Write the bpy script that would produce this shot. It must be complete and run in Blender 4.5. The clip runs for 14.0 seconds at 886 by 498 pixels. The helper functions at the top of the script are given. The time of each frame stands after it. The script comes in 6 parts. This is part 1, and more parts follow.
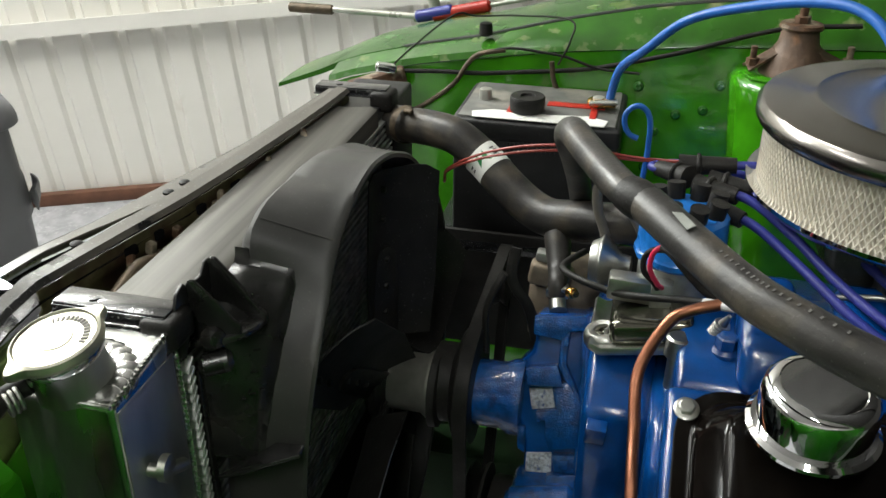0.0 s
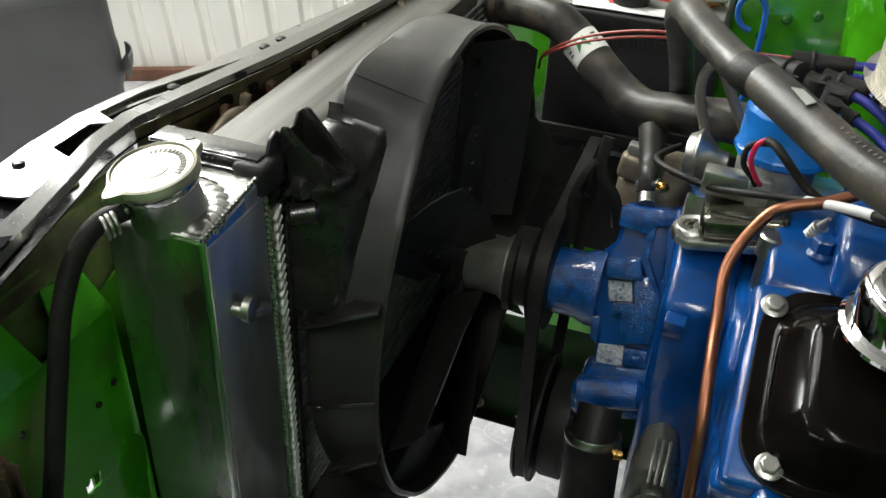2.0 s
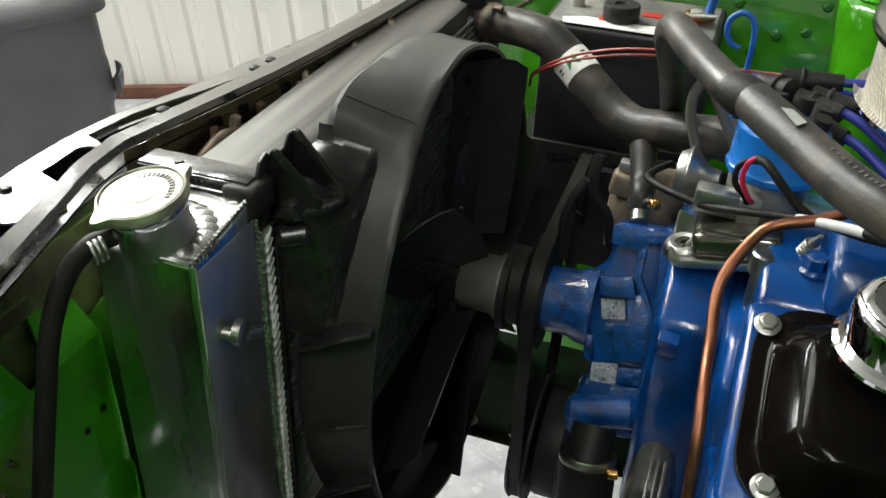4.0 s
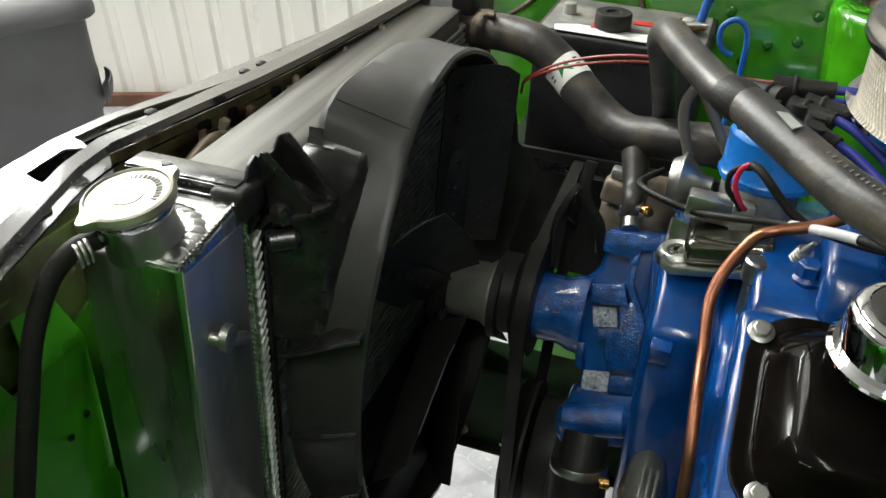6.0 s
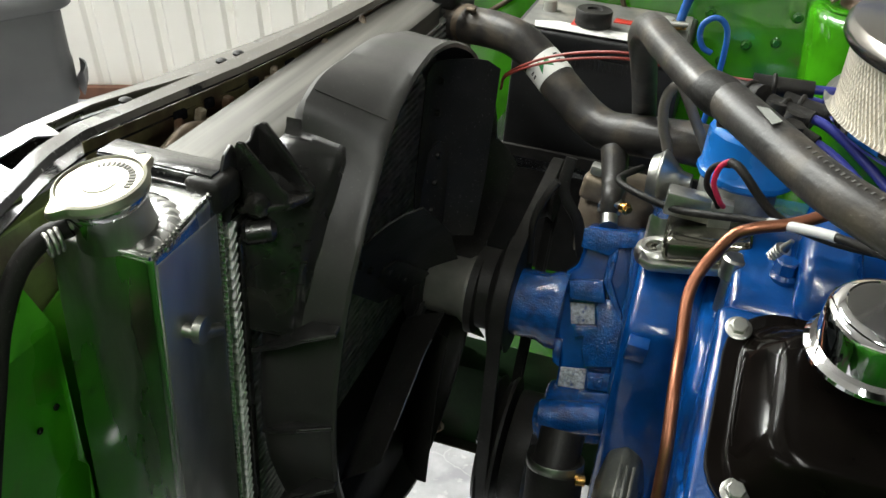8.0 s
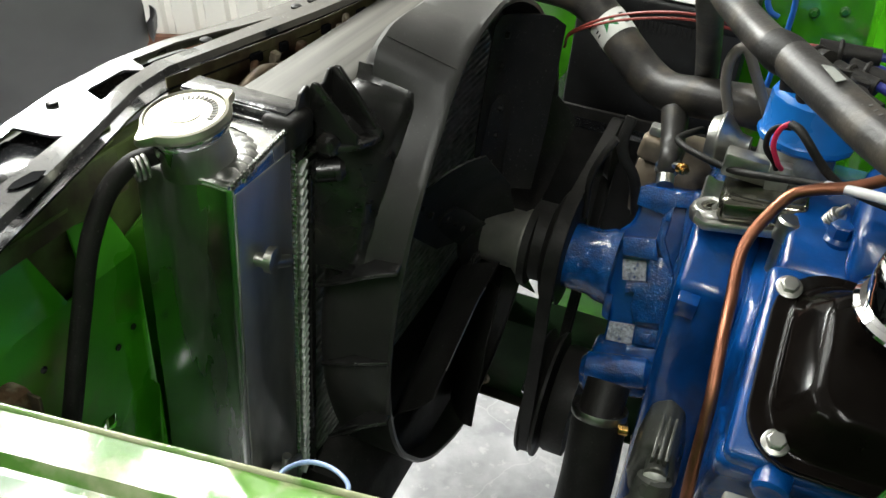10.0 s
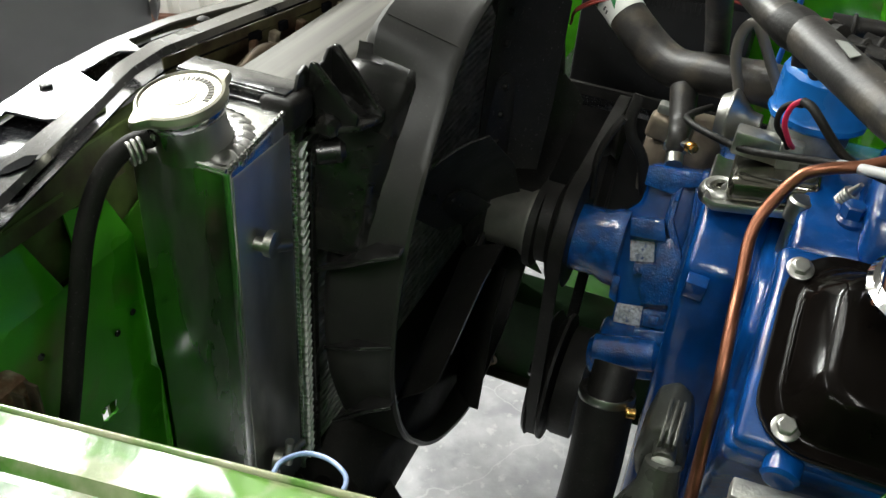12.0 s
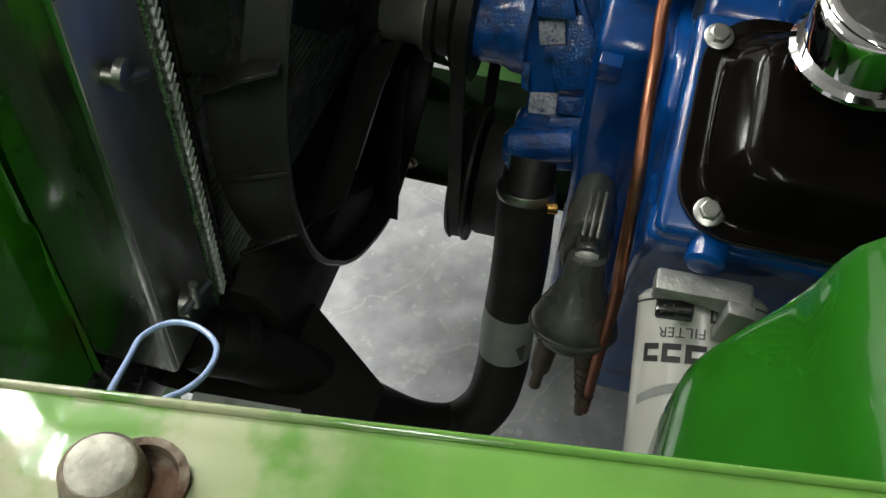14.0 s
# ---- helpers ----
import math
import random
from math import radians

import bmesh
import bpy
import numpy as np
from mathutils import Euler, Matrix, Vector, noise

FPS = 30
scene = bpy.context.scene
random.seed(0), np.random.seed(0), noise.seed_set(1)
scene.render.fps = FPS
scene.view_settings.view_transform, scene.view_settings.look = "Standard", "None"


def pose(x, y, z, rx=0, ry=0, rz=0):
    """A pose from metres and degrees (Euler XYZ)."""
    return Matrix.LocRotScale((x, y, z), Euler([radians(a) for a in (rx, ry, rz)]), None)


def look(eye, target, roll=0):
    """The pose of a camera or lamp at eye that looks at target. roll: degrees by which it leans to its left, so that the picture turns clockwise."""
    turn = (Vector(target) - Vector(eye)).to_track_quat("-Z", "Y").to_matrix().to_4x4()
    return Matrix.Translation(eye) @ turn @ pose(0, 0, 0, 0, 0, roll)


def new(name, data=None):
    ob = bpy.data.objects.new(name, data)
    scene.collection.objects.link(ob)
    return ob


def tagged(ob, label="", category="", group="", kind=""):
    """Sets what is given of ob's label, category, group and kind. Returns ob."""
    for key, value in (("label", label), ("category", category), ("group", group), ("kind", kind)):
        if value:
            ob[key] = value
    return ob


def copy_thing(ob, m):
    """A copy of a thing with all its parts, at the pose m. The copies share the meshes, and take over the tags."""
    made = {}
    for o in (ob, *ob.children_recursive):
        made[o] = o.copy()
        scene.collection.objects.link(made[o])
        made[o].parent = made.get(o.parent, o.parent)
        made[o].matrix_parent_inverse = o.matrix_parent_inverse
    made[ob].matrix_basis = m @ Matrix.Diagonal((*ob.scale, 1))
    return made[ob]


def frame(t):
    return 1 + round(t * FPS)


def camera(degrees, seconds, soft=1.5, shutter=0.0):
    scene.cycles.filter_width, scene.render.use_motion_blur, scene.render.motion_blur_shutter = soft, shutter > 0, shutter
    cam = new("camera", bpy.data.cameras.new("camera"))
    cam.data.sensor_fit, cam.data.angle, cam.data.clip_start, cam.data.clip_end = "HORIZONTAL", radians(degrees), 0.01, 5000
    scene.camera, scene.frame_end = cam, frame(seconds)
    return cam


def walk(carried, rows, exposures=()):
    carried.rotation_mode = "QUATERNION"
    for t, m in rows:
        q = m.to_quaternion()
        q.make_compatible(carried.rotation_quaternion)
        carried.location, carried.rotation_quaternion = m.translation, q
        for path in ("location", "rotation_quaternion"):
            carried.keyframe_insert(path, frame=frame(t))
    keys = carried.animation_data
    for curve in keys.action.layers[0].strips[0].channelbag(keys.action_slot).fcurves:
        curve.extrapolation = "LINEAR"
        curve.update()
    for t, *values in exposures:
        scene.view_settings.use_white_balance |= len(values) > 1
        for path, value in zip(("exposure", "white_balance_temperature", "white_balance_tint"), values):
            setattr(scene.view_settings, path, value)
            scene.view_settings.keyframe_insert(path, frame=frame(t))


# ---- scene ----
cam = camera(52.9, 14.0)
CAR = pose(0, 0, 0.12, -3.8, 4.0, 0)
PATH = [
    (0, (0.322, -0.404, 1.248), (-0.095, 1.314, 0.313), 0.2),
    (0.5, (0.316, -0.418, 1.221), (-0.186, 1.252, 0.242), 2.4),
    (1, (0.311, -0.423, 1.212), (-0.228, 1.162, 0.118), 2.8),
    (1.5, (0.313, -0.418, 1.215), (-0.225, 1.158, 0.108), 2.7),
    (2, (0.311, -0.417, 1.211), (-0.225, 1.162, 0.106), 2.6),
    (2.5, (0.311, -0.416, 1.214), (-0.224, 1.167, 0.115), 2.5),
    (3, (0.31, -0.415, 1.212), (-0.22, 1.174, 0.118), 2.5),
    (3.5, (0.31, -0.413, 1.214), (-0.219, 1.181, 0.128), 2.4),
    (6, (0.308, -0.407, 1.206), (-0.204, 1.212, 0.149), 3.0),
    (6.5, (0.307, -0.407, 1.203), (-0.186, 1.219, 0.148), 3.5),
    (7, (0.307, -0.41, 1.205), (-0.155, 1.227, 0.153), 4.2),
    (7.5, (0.308, -0.407, 1.204), (-0.161, 1.228, 0.152), 4.3),
    (8, (0.307, -0.404, 1.199), (-0.157, 1.23, 0.143), 4.5),
    (8.5, (0.306, -0.419, 1.198), (-0.155, 1.189, 0.102), 5.5),
    (9, (0.306, -0.437, 1.2), (-0.164, 1.147, 0.073), 7.1),
    (9.2, (0.307, -0.437, 1.2), (-0.184, 1.135, 0.064), 6.8),
    (11.3, (0.309, -0.436, 1.197), (-0.258, 1.122, 0.079), 5.2),
    (11.5, (0.308, -0.427, 1.198), (-0.255, 1.122, 0.065), 5.3),
    (12, (0.308, -0.423, 1.194), (-0.242, 1.104, 0.025), 4.8),
    (12.5, (0.308, -0.423, 1.194), (-0.229, 1.07, -0.025), 4.1),
    (13, (0.307, -0.417, 1.195), (-0.227, 1.074, -0.026), 3.3),
    (13.3, (0.31, -0.41, 1.199), (-0.213, 1.057, -0.057), 1.9),
    (13.5, (0.305, -0.376, 1.186), (-0.146, 1.004, -0.19), 1.1),
    (13.7, (0.32, -0.361, 1.167), (-0.068, 0.947, -0.296), 0.4),
    (14, (0.316, -0.361, 1.164), (0.017, 0.926, -0.337), 2.7),
]
walk(cam, [(t, CAR @ look(eye, target, roll)) for t, eye, target, roll in PATH], ((0, -0.05), (2, 0.17), (3, 0.1), (9, 0.24), (12.5, 0.0), (13.5, -0.25), (14, -0.33)))

# ---- world, lamps, exposure ----
world = bpy.data.worlds.new("world")
scene.world = world
world.use_nodes = True
sky = world.node_tree.nodes.new("ShaderNodeTexSky")
sky.sky_type, sky.sun_disc = "NISHITA", False
sky.sun_elevation, sky.sun_rotation = radians(40), radians(200)
world.node_tree.links.new(sky.outputs[0], world.node_tree.nodes["Background"].inputs[0])
world.node_tree.nodes["Background"].inputs[1].default_value = 0.08
ROOM = pose(0, 0, 0, 0, 0, 15)          # the garage stands at an angle to the car
CEILING = 2.9
TUBE_POWER, WALL_POWER = 8.5, 43.0
# first three follow the reflected stripes; the last two are unseen fill, added
TUBES = [(-1.17, 1.3), (-0.78, 1.3), (-0.39, 1.3), (-2.6, 0.2), (0.2, -1.3)]
WALL_LIGHTS = [(-1.5, 2.25), (-2.85, 2.25)]   # along the wall and height


# ---- materials ----
def surf(name, col, rough=0.5, metal=0.0, var=0.15, scale=30.0, bump=0.0, bscale=150.0, dirt=None, dirt_amt=0.0, dirt_scale=7.0, coat=0.0, spec=0.5, stretch=None, glow=0.0, crack=0.0, fade=None, fade_axis=0, dust_rough=0.0, speck=0.0):
    m = bpy.data.materials.new(name)
    m.use_nodes = True
    nt = m.node_tree
    n, ln = nt.nodes, nt.links
    p = n["Principled BSDF"]
    p.inputs["Metallic"].default_value = metal
    p.inputs["Specular IOR Level"].default_value = spec
    p.inputs["Coat Weight"].default_value = coat
    p.inputs["Coat Roughness"].default_value = 0.06
    tc = n.new("ShaderNodeTexCoord")
    mp = n.new("ShaderNodeMapping")
    ln.new(tc.outputs["Object"], mp.inputs[0])
    if stretch:
        mp.inputs["Scale"].default_value = stretch
    info = n.new("ShaderNodeObjectInfo")
    shift = n.new("ShaderNodeVectorMath")
    shift.operation = "ADD"
    ln.new(mp.outputs[0], shift.inputs[0])
    ln.new(info.outputs["Random"], shift.inputs[1])

    def noise_tex(sc, detail):
        t = n.new("ShaderNodeTexNoise")
        t.inputs["Scale"].default_value, t.inputs["Detail"].default_value = sc, detail
        ln.new(shift.outputs[0], t.inputs["Vector"])
        return t

    def span(src, a, b, c, d):
        r = n.new("ShaderNodeMapRange")
        r.inputs[1].default_value, r.inputs[2].default_value, r.inputs[3].default_value, r.inputs[4].default_value = a, b, c, d
        ln.new(src, r.inputs[0])
        return r.outputs[0]

    def blend(fac, a, b):
        x = n.new("ShaderNodeMix")
        x.data_type = "RGBA"
        ln.new(fac, x.inputs[0])
        for sock, v in ((x.inputs[6], a), (x.inputs[7], b)):
            if isinstance(v, tuple):
                sock.default_value = (*v, 1)
            else:
                ln.new(v, sock)
        return x.outputs[2]

    grain = noise_tex(scale, 5)
    lo, hi = tuple(c * (1 - var) for c in col), tuple(min(1, c * (1 + var)) for c in col)
    out = blend(span(grain.outputs[0], 0.3, 0.7, 0, 1), lo, hi)
    if dirt:
        spots = noise_tex(dirt_scale, 7)
        edge = 0.72 - 0.4 * dirt_amt
        mask = span(spots.outputs[0], edge - 0.06, edge + 0.1, 0, 1)
        if fade:
            axes = n.new("ShaderNodeSeparateXYZ")
            ln.new(tc.outputs["Object"], axes.inputs[0])
            ramp = span(axes.outputs[fade_axis], fade[0], fade[1], 1, 0)
            both = n.new("ShaderNodeMath")
            both.operation = "MULTIPLY"
            ln.new(mask, both.inputs[0])
            ln.new(ramp, both.inputs[1])
            mask = both.outputs[0]
        out = blend(mask, out, dirt)
    if crack:
        warp = noise_tex(9, 6)
        bend = n.new("ShaderNodeVectorMath")
        bend.operation = "MULTIPLY_ADD"
        ln.new(warp.outputs["Color"], bend.inputs[0])
        bend.inputs[1].default_value = (0.12, 0.12, 0.12)
        ln.new(shift.outputs[0], bend.inputs[2])
        vor = n.new("ShaderNodeTexVoronoi")
        vor.feature = "DISTANCE_TO_EDGE"
        vor.inputs["Scale"].default_value = crack
        ln.new(bend.outputs[0], vor.inputs["Vector"])
        out = blend(span(vor.outputs["Distance"], 0.0, 0.008, 0.4, 0), out, (0.66, 0.66, 0.66))
        pits = noise_tex(55, 3)
        out = blend(span(pits.outputs[0], 0.6, 0.72, 0, 0.7), out, (0.58, 0.58, 0.58))
    if speck:
        dust = noise_tex(420, 2)
        out = blend(span(dust.outputs[0], 0.66, 0.74, 0, speck), out, (0.42, 0.41, 0.39))
        haze = noise_tex(5, 3)
        out = blend(span(haze.outputs[0], 0.45, 0.8, 0, speck * 0.12), out, (0.3, 0.28, 0.25))
    ln.new(out, p.inputs["Base Color"])
    rn = noise_tex(scale * 0.35, 4)
    rough_out = span(rn.outputs[0], 0.3, 0.7, rough * 0.8, min(1, rough * 1.25))
    if dust_rough:
        # dust dulls the gloss where it lies
        lift = n.new("ShaderNodeMath")
        lift.operation = "MULTIPLY_ADD"
        ln.new(mask, lift.inputs[0])
        lift.inputs[1].default_value = dust_rough
        ln.new(rough_out, lift.inputs[2])
        rough_out = lift.outputs[0]
        ln.new(span(mask, 0, 1, coat, 0), p.inputs["Coat Weight"])
    ln.new(rough_out, p.inputs["Roughness"])
    if bump:
        bn = noise_tex(bscale, 4)
        b = n.new("ShaderNodeBump")
        b.inputs["Strength"].default_value, b.inputs["Distance"].default_value = bump, 0.002
        ln.new(bn.outputs[0], b.inputs["Height"])
        ln.new(b.outputs[0], p.inputs["Normal"])
    if glow:
        p.inputs["Emission Color"].default_value = (1, 0.97, 0.92, 1)
        p.inputs["Emission Strength"].default_value = glow
    return m


M = dict(
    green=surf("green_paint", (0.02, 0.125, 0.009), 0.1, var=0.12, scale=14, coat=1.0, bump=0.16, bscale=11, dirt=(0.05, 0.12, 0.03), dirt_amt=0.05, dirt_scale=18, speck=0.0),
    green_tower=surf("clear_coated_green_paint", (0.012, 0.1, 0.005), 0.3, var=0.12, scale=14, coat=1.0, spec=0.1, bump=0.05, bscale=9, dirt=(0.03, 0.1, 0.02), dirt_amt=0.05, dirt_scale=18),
    # pale tone and patches put bright reflection into colour, along with aged paint
    green_pale=surf("pale_green_paint", (0.13, 0.3, 0.055), 0.13, var=0.25, scale=22, coat=0.8, bump=0.1, bscale=120, dirt=(0.42, 0.44, 0.27), dirt_amt=0.62, dirt_scale=45, fade=(-0.02, 0.05)),
    # headlamp panel's green is raised, putting the light it lacks into the colour
    green_panel=surf("brightened_olive_green", (0.07, 0.41, 0.016), 0.3, var=0.2, scale=14, coat=0.5, bump=0.12, bscale=70, dirt=(0.16, 0.2, 0.06), dirt_amt=0.35, dirt_scale=9, speck=0.06),
    # brighter copy of the green paint, putting the far side's light into colour
    green_lit=surf("lit_green_paint", (0.04, 0.23, 0.005), 0.12, var=0.3, scale=18, coat=1.0, bump=1.0, bscale=17, dirt=(0.12, 0.14, 0.05), dirt_amt=0.1, dirt_scale=22),
    # fender skin's green darkened in colour to offset the strong light there
    green_skin=surf("darkened_green_paint", (0.018, 0.085, 0.005), 0.24, var=0.25, scale=10, coat=0.15, bump=0.1, bscale=40, dirt=(0.2, 0.22, 0.09), dirt_amt=0.15, dirt_scale=12),
    flange_green=surf("chipped_green_flange", (0.026, 0.115, 0.007), 0.25, var=0.3, scale=18, coat=0.5, bump=0.2, bscale=60, dirt=(0.3, 0.3, 0.14), dirt_amt=0.2, dirt_scale=24, dust_rough=0.3),
    hose_print=surf("faded_hose_print", (0.1, 0.096, 0.09), 0.6, var=0.3, scale=300),
    green_dull=surf("overspray_green", (0.15, 0.21, 0.06), 0.5, var=0.35, scale=25, bump=0.2, bscale=90, dirt=(0.05, 0.03, 0.018), dirt_amt=0.42, dirt_scale=12),
    # near-black green puts the shade below the engine into the colour
    chassis=surf("shaded_chassis_paint", (0.008, 0.024, 0.007), 0.6, spec=0.1, var=0.4, scale=18, bump=0.2, dirt=(0.02, 0.016, 0.012), dirt_amt=0.4, dirt_scale=10),
    plastic=surf("black_plastic", (0.013, 0.0126, 0.012), 0.27, spec=0.6, var=0.2, scale=60, bump=0.03, bscale=300, dirt=(0.03, 0.027, 0.023), dirt_amt=0.2, dirt_scale=14, speck=0.02),
    gloss_plastic=surf("shiny_black_plastic", (0.02, 0.0195, 0.019), 0.2, spec=0.7, var=0.2, scale=60, bump=0.03, bscale=200),
    alu=surf("brushed_aluminium", (0.64, 0.65, 0.63), 0.18, 1.0, var=0.2, scale=14, bump=0.05, bscale=30, stretch=(1, 1, 0.25), dirt=(0.36, 0.36, 0.34), dirt_amt=0.4, dirt_scale=18, dust_rough=0.3),
    alu_brushed=surf("hazy_brushed_aluminium", (0.5, 0.5, 0.48), 0.42, 1.0, var=0.35, scale=16, bump=0.06, bscale=60, stretch=(1, 1, 0.4), dirt=(0.62, 0.62, 0.58), dirt_amt=0.45, dirt_scale=26),
    # cowl's plastic is paler than the side box: broad sheen and dust in colour
    sheen_plastic=surf("dusty_sheen_plastic", (0.026, 0.025, 0.0235), 0.42, spec=0.55, var=0.3, scale=22, bump=0.04, bscale=200, dirt=(0.05, 0.046, 0.04), dirt_amt=0.35, dirt_scale=10, speck=0.06),
    cap_metal=surf("pale_cap_metal", (0.5, 0.485, 0.4), 0.36, 1.0, var=0.14, scale=60, bump=0.1, bscale=120),
    alu_dull=surf("dull_aluminium", (0.105, 0.1, 0.088), 0.55, 0.3, var=0.4, scale=45, bump=0.05, bscale=90, stretch=(1.6, 0.04, 1.6), dirt=(0.11, 0.105, 0.095), dirt_amt=0.35, dirt_scale=30),
    weld=surf("weld_metal", (0.5, 0.5, 0.49), 0.24, 1.0, var=0.15, scale=60, bump=0.1, bscale=200),
    fins=surf("black_fins", (0.014, 0.014, 0.015), 0.4, var=0.2),
    fin_edge=surf("bare_fin_edge", (0.88, 0.88, 0.86), 0.3, 0.15, var=0.3),
    tube_edge=surf("core_tube_edge", (0.45, 0.45, 0.43), 0.35, 0.3, var=0.4, scale=60),
    tubing=surf("blue_tinted_tubing", (0.32, 0.42, 0.68), 0.25, var=0.15, scale=30, coat=0.3),
    black=surf("gloss_black_paint", (0.014, 0.014, 0.016), 0.2, var=0.2, scale=30, coat=0.6, bump=0.12, bscale=90, dirt=(0.12, 0.12, 0.12), dirt_amt=0.12, dirt_scale=60, speck=0.35),
    rail=surf("worn_black_rail", (0.02, 0.021, 0.024), 0.13, var=0.3, scale=24, coat=0.5, bump=0.1, bscale=50, dirt=(0.105, 0.096, 0.081), dirt_amt=1.0, dirt_scale=30, fade=(-0.12, -0.21), fade_axis=1, dust_rough=0.5, speck=0.5),
    vcover=surf("black_enamel", (0.0045, 0.0035, 0.003), 0.12, var=0.25, scale=40, coat=0.0, spec=0.1, bump=0.02, bscale=40),
    belt=surf("black_rubber", (0.014, 0.013, 0.012), 0.55, spec=0.25, var=0.3, scale=50, bump=0.2, bscale=300, speck=0.08),
    hose=surf("rubber_hose", (0.03, 0.028, 0.0265), 0.36, spec=0.32, var=0.4, scale=28, bump=0.15, bscale=260, dirt=(0.066, 0.056, 0.044), dirt_amt=0.45, dirt_scale=30, speck=0.12),
    blue=surf("blue_engine_enamel", (0.001, 0.054, 0.235), 0.22, var=0.3, scale=25, coat=0.4, bump=0.12, bscale=320, dirt=(0.008, 0.03, 0.12), dirt_amt=0.12, dirt_scale=20, speck=0.04),
    blue_cast=surf("rough_cast_blue_enamel", (0.001, 0.06, 0.24), 0.2, var=0.35, scale=90, coat=0.5, bump=0.6, bscale=520, dirt=(0.004, 0.03, 0.12), dirt_amt=0.3, dirt_scale=60),
    flake=surf("bare_cast_pad", (0.46, 0.48, 0.52), 0.4, 0.2, var=0.5, scale=260, bump=0.6, bscale=500, dirt=(0.01, 0.05, 0.22), dirt_amt=0.22, dirt_scale=160),
    loop_hose=surf("aged_vacuum_hose", (0.13, 0.115, 0.1), 0.5, var=0.2, scale=40, bump=0.1, bscale=200),
    bluecap=surf("blue_plastic", (0.01, 0.16, 0.55), 0.3, var=0.12, scale=30, bump=0.05),
    lead=surf("blue_silicone", (0.025, 0.032, 0.22), 0.4, var=0.12, scale=40),
    bluecable=surf("blue_cable", (0.014, 0.11, 0.42), 0.4, var=0.12, scale=40),
    chrome=surf("chrome", (0.86, 0.86, 0.87), 0.05, 1.0, var=0.03, scale=20),
    lid=surf("dull_chrome_lid", (0.34, 0.32, 0.3), 0.24, 1.0, var=0.12, scale=6, bump=0.03, bscale=20),
    mesh=surf("white_wire_mesh", (0.66, 0.62, 0.54), 0.6, var=0.08, scale=50),
    zinc=surf("zinc_steel", (0.45, 0.45, 0.42), 0.36, 1.0, var=0.15, scale=80, bump=0.1, bscale=200),
    steel=surf("grey_steel", (0.42, 0.42, 0.38), 0.32, 0.45, var=0.2, scale=40, bump=0.1, bscale=120),
    spacer=surf("dull_machined_steel", (0.48, 0.47, 0.42), 0.3, 0.8, var=0.2, scale=40, bump=0.05, bscale=120),
    cast=surf("cast_alloy", (0.4, 0.4, 0.375), 0.45, 0.75, var=0.2, scale=70, bump=0.35, bscale=260),
    brass=surf("brass_screw", (0.75, 0.42, 0.13), 0.25, 1.0, var=0.2, scale=90),
    copper=surf("copper_pipe", (0.3, 0.125, 0.075), 0.4, 1.0, var=0.18, scale=60, dirt=(0.3, 0.13, 0.07), dirt_amt=0.2, dirt_scale=30),
    gunmetal=surf("tarnished_housing", (0.17, 0.165, 0.135), 0.16, 0.9, var=0.2, scale=30, bump=0.1, bscale=90),
    tan=surf("dusty_alloy", (0.26, 0.21, 0.155), 0.5, 0.3, var=0.3, scale=50, bump=0.25, bscale=180, dirt=(0.12, 0.09, 0.06), dirt_amt=0.3, dirt_scale=25),
    brown=surf("brown_dirty_metal", (0.1, 0.075, 0.05), 0.5, 0.5, var=0.35, scale=60, bump=0.3, bscale=200),
    # real grime and rust; the dark tone also holds shade below the rail
    rail_face=surf("grimy_shaded_olive", (0.15, 0.135, 0.06), 0.5, var=0.45, scale=40, bump=0.4, bscale=120, dirt=(0.06, 0.035, 0.02), dirt_amt=0.6, dirt_scale=22),
    rust=surf("rusty_steel", (0.09, 0.045, 0.022), 0.7, 0.1, var=0.5, scale=70, bump=0.7, bscale=220, dirt=(0.34, 0.3, 0.22), dirt_amt=0.42, dirt_scale=30),
    flaked=surf("flaked_paint_on_rust", (0.6, 0.58, 0.48), 0.6, 0.1, var=0.4, scale=120, bump=0.35, bscale=300, dirt=(0.1, 0.06, 0.035), dirt_amt=0.3, dirt_scale=90),
    mount=surf("brown_strut_mount", (0.12, 0.075, 0.05), 0.5, 0.2, var=0.3, scale=50, bump=0.4, bscale=160, dirt=(0.3, 0.14, 0.06), dirt_amt=0.25, dirt_scale=25),
    smoke=surf("smoked_pump_casting", (0.085, 0.088, 0.076), 0.3, 0.45, var=0.25, scale=50, bump=0.2, bscale=150, speck=0.3),
    paper=surf("pleated_paper", (0.62, 0.57, 0.48), 0.85, var=0.08, scale=60, bump=0.2, bscale=300),
    label=surf("white_label", (0.78, 0.78, 0.74), 0.5, var=0.06, scale=50, dirt=(0.35, 0.34, 0.32), dirt_amt=0.15, dirt_scale=40),
    label_grey=surf("grey_label", (0.25, 0.26, 0.24), 0.5, var=0.1, scale=50),
    ink=surf("dark_print", (0.03, 0.03, 0.03), 0.5, var=0.1),
    inkgreen=surf("green_print", (0.01, 0.2, 0.05), 0.5, var=0.1),
    red=surf("red_plastic", (0.42, 0.025, 0.015), 0.4, var=0.15, scale=30),
    redwire=surf("red_wire", (0.26, 0.04, 0.03), 0.45, var=0.15, scale=50),
    pink=surf("crimson_wire", (0.6, 0.02, 0.07), 0.4, var=0.1, scale=50),
    white=surf("white_sleeve", (0.55, 0.55, 0.55), 0.45, var=0.06),
    filter=surf("white_filter_can", (0.56, 0.55, 0.5), 0.25, var=0.06, scale=12, coat=0.4, dirt=(0.45, 0.43, 0.36), dirt_amt=0.12, dirt_scale=9),
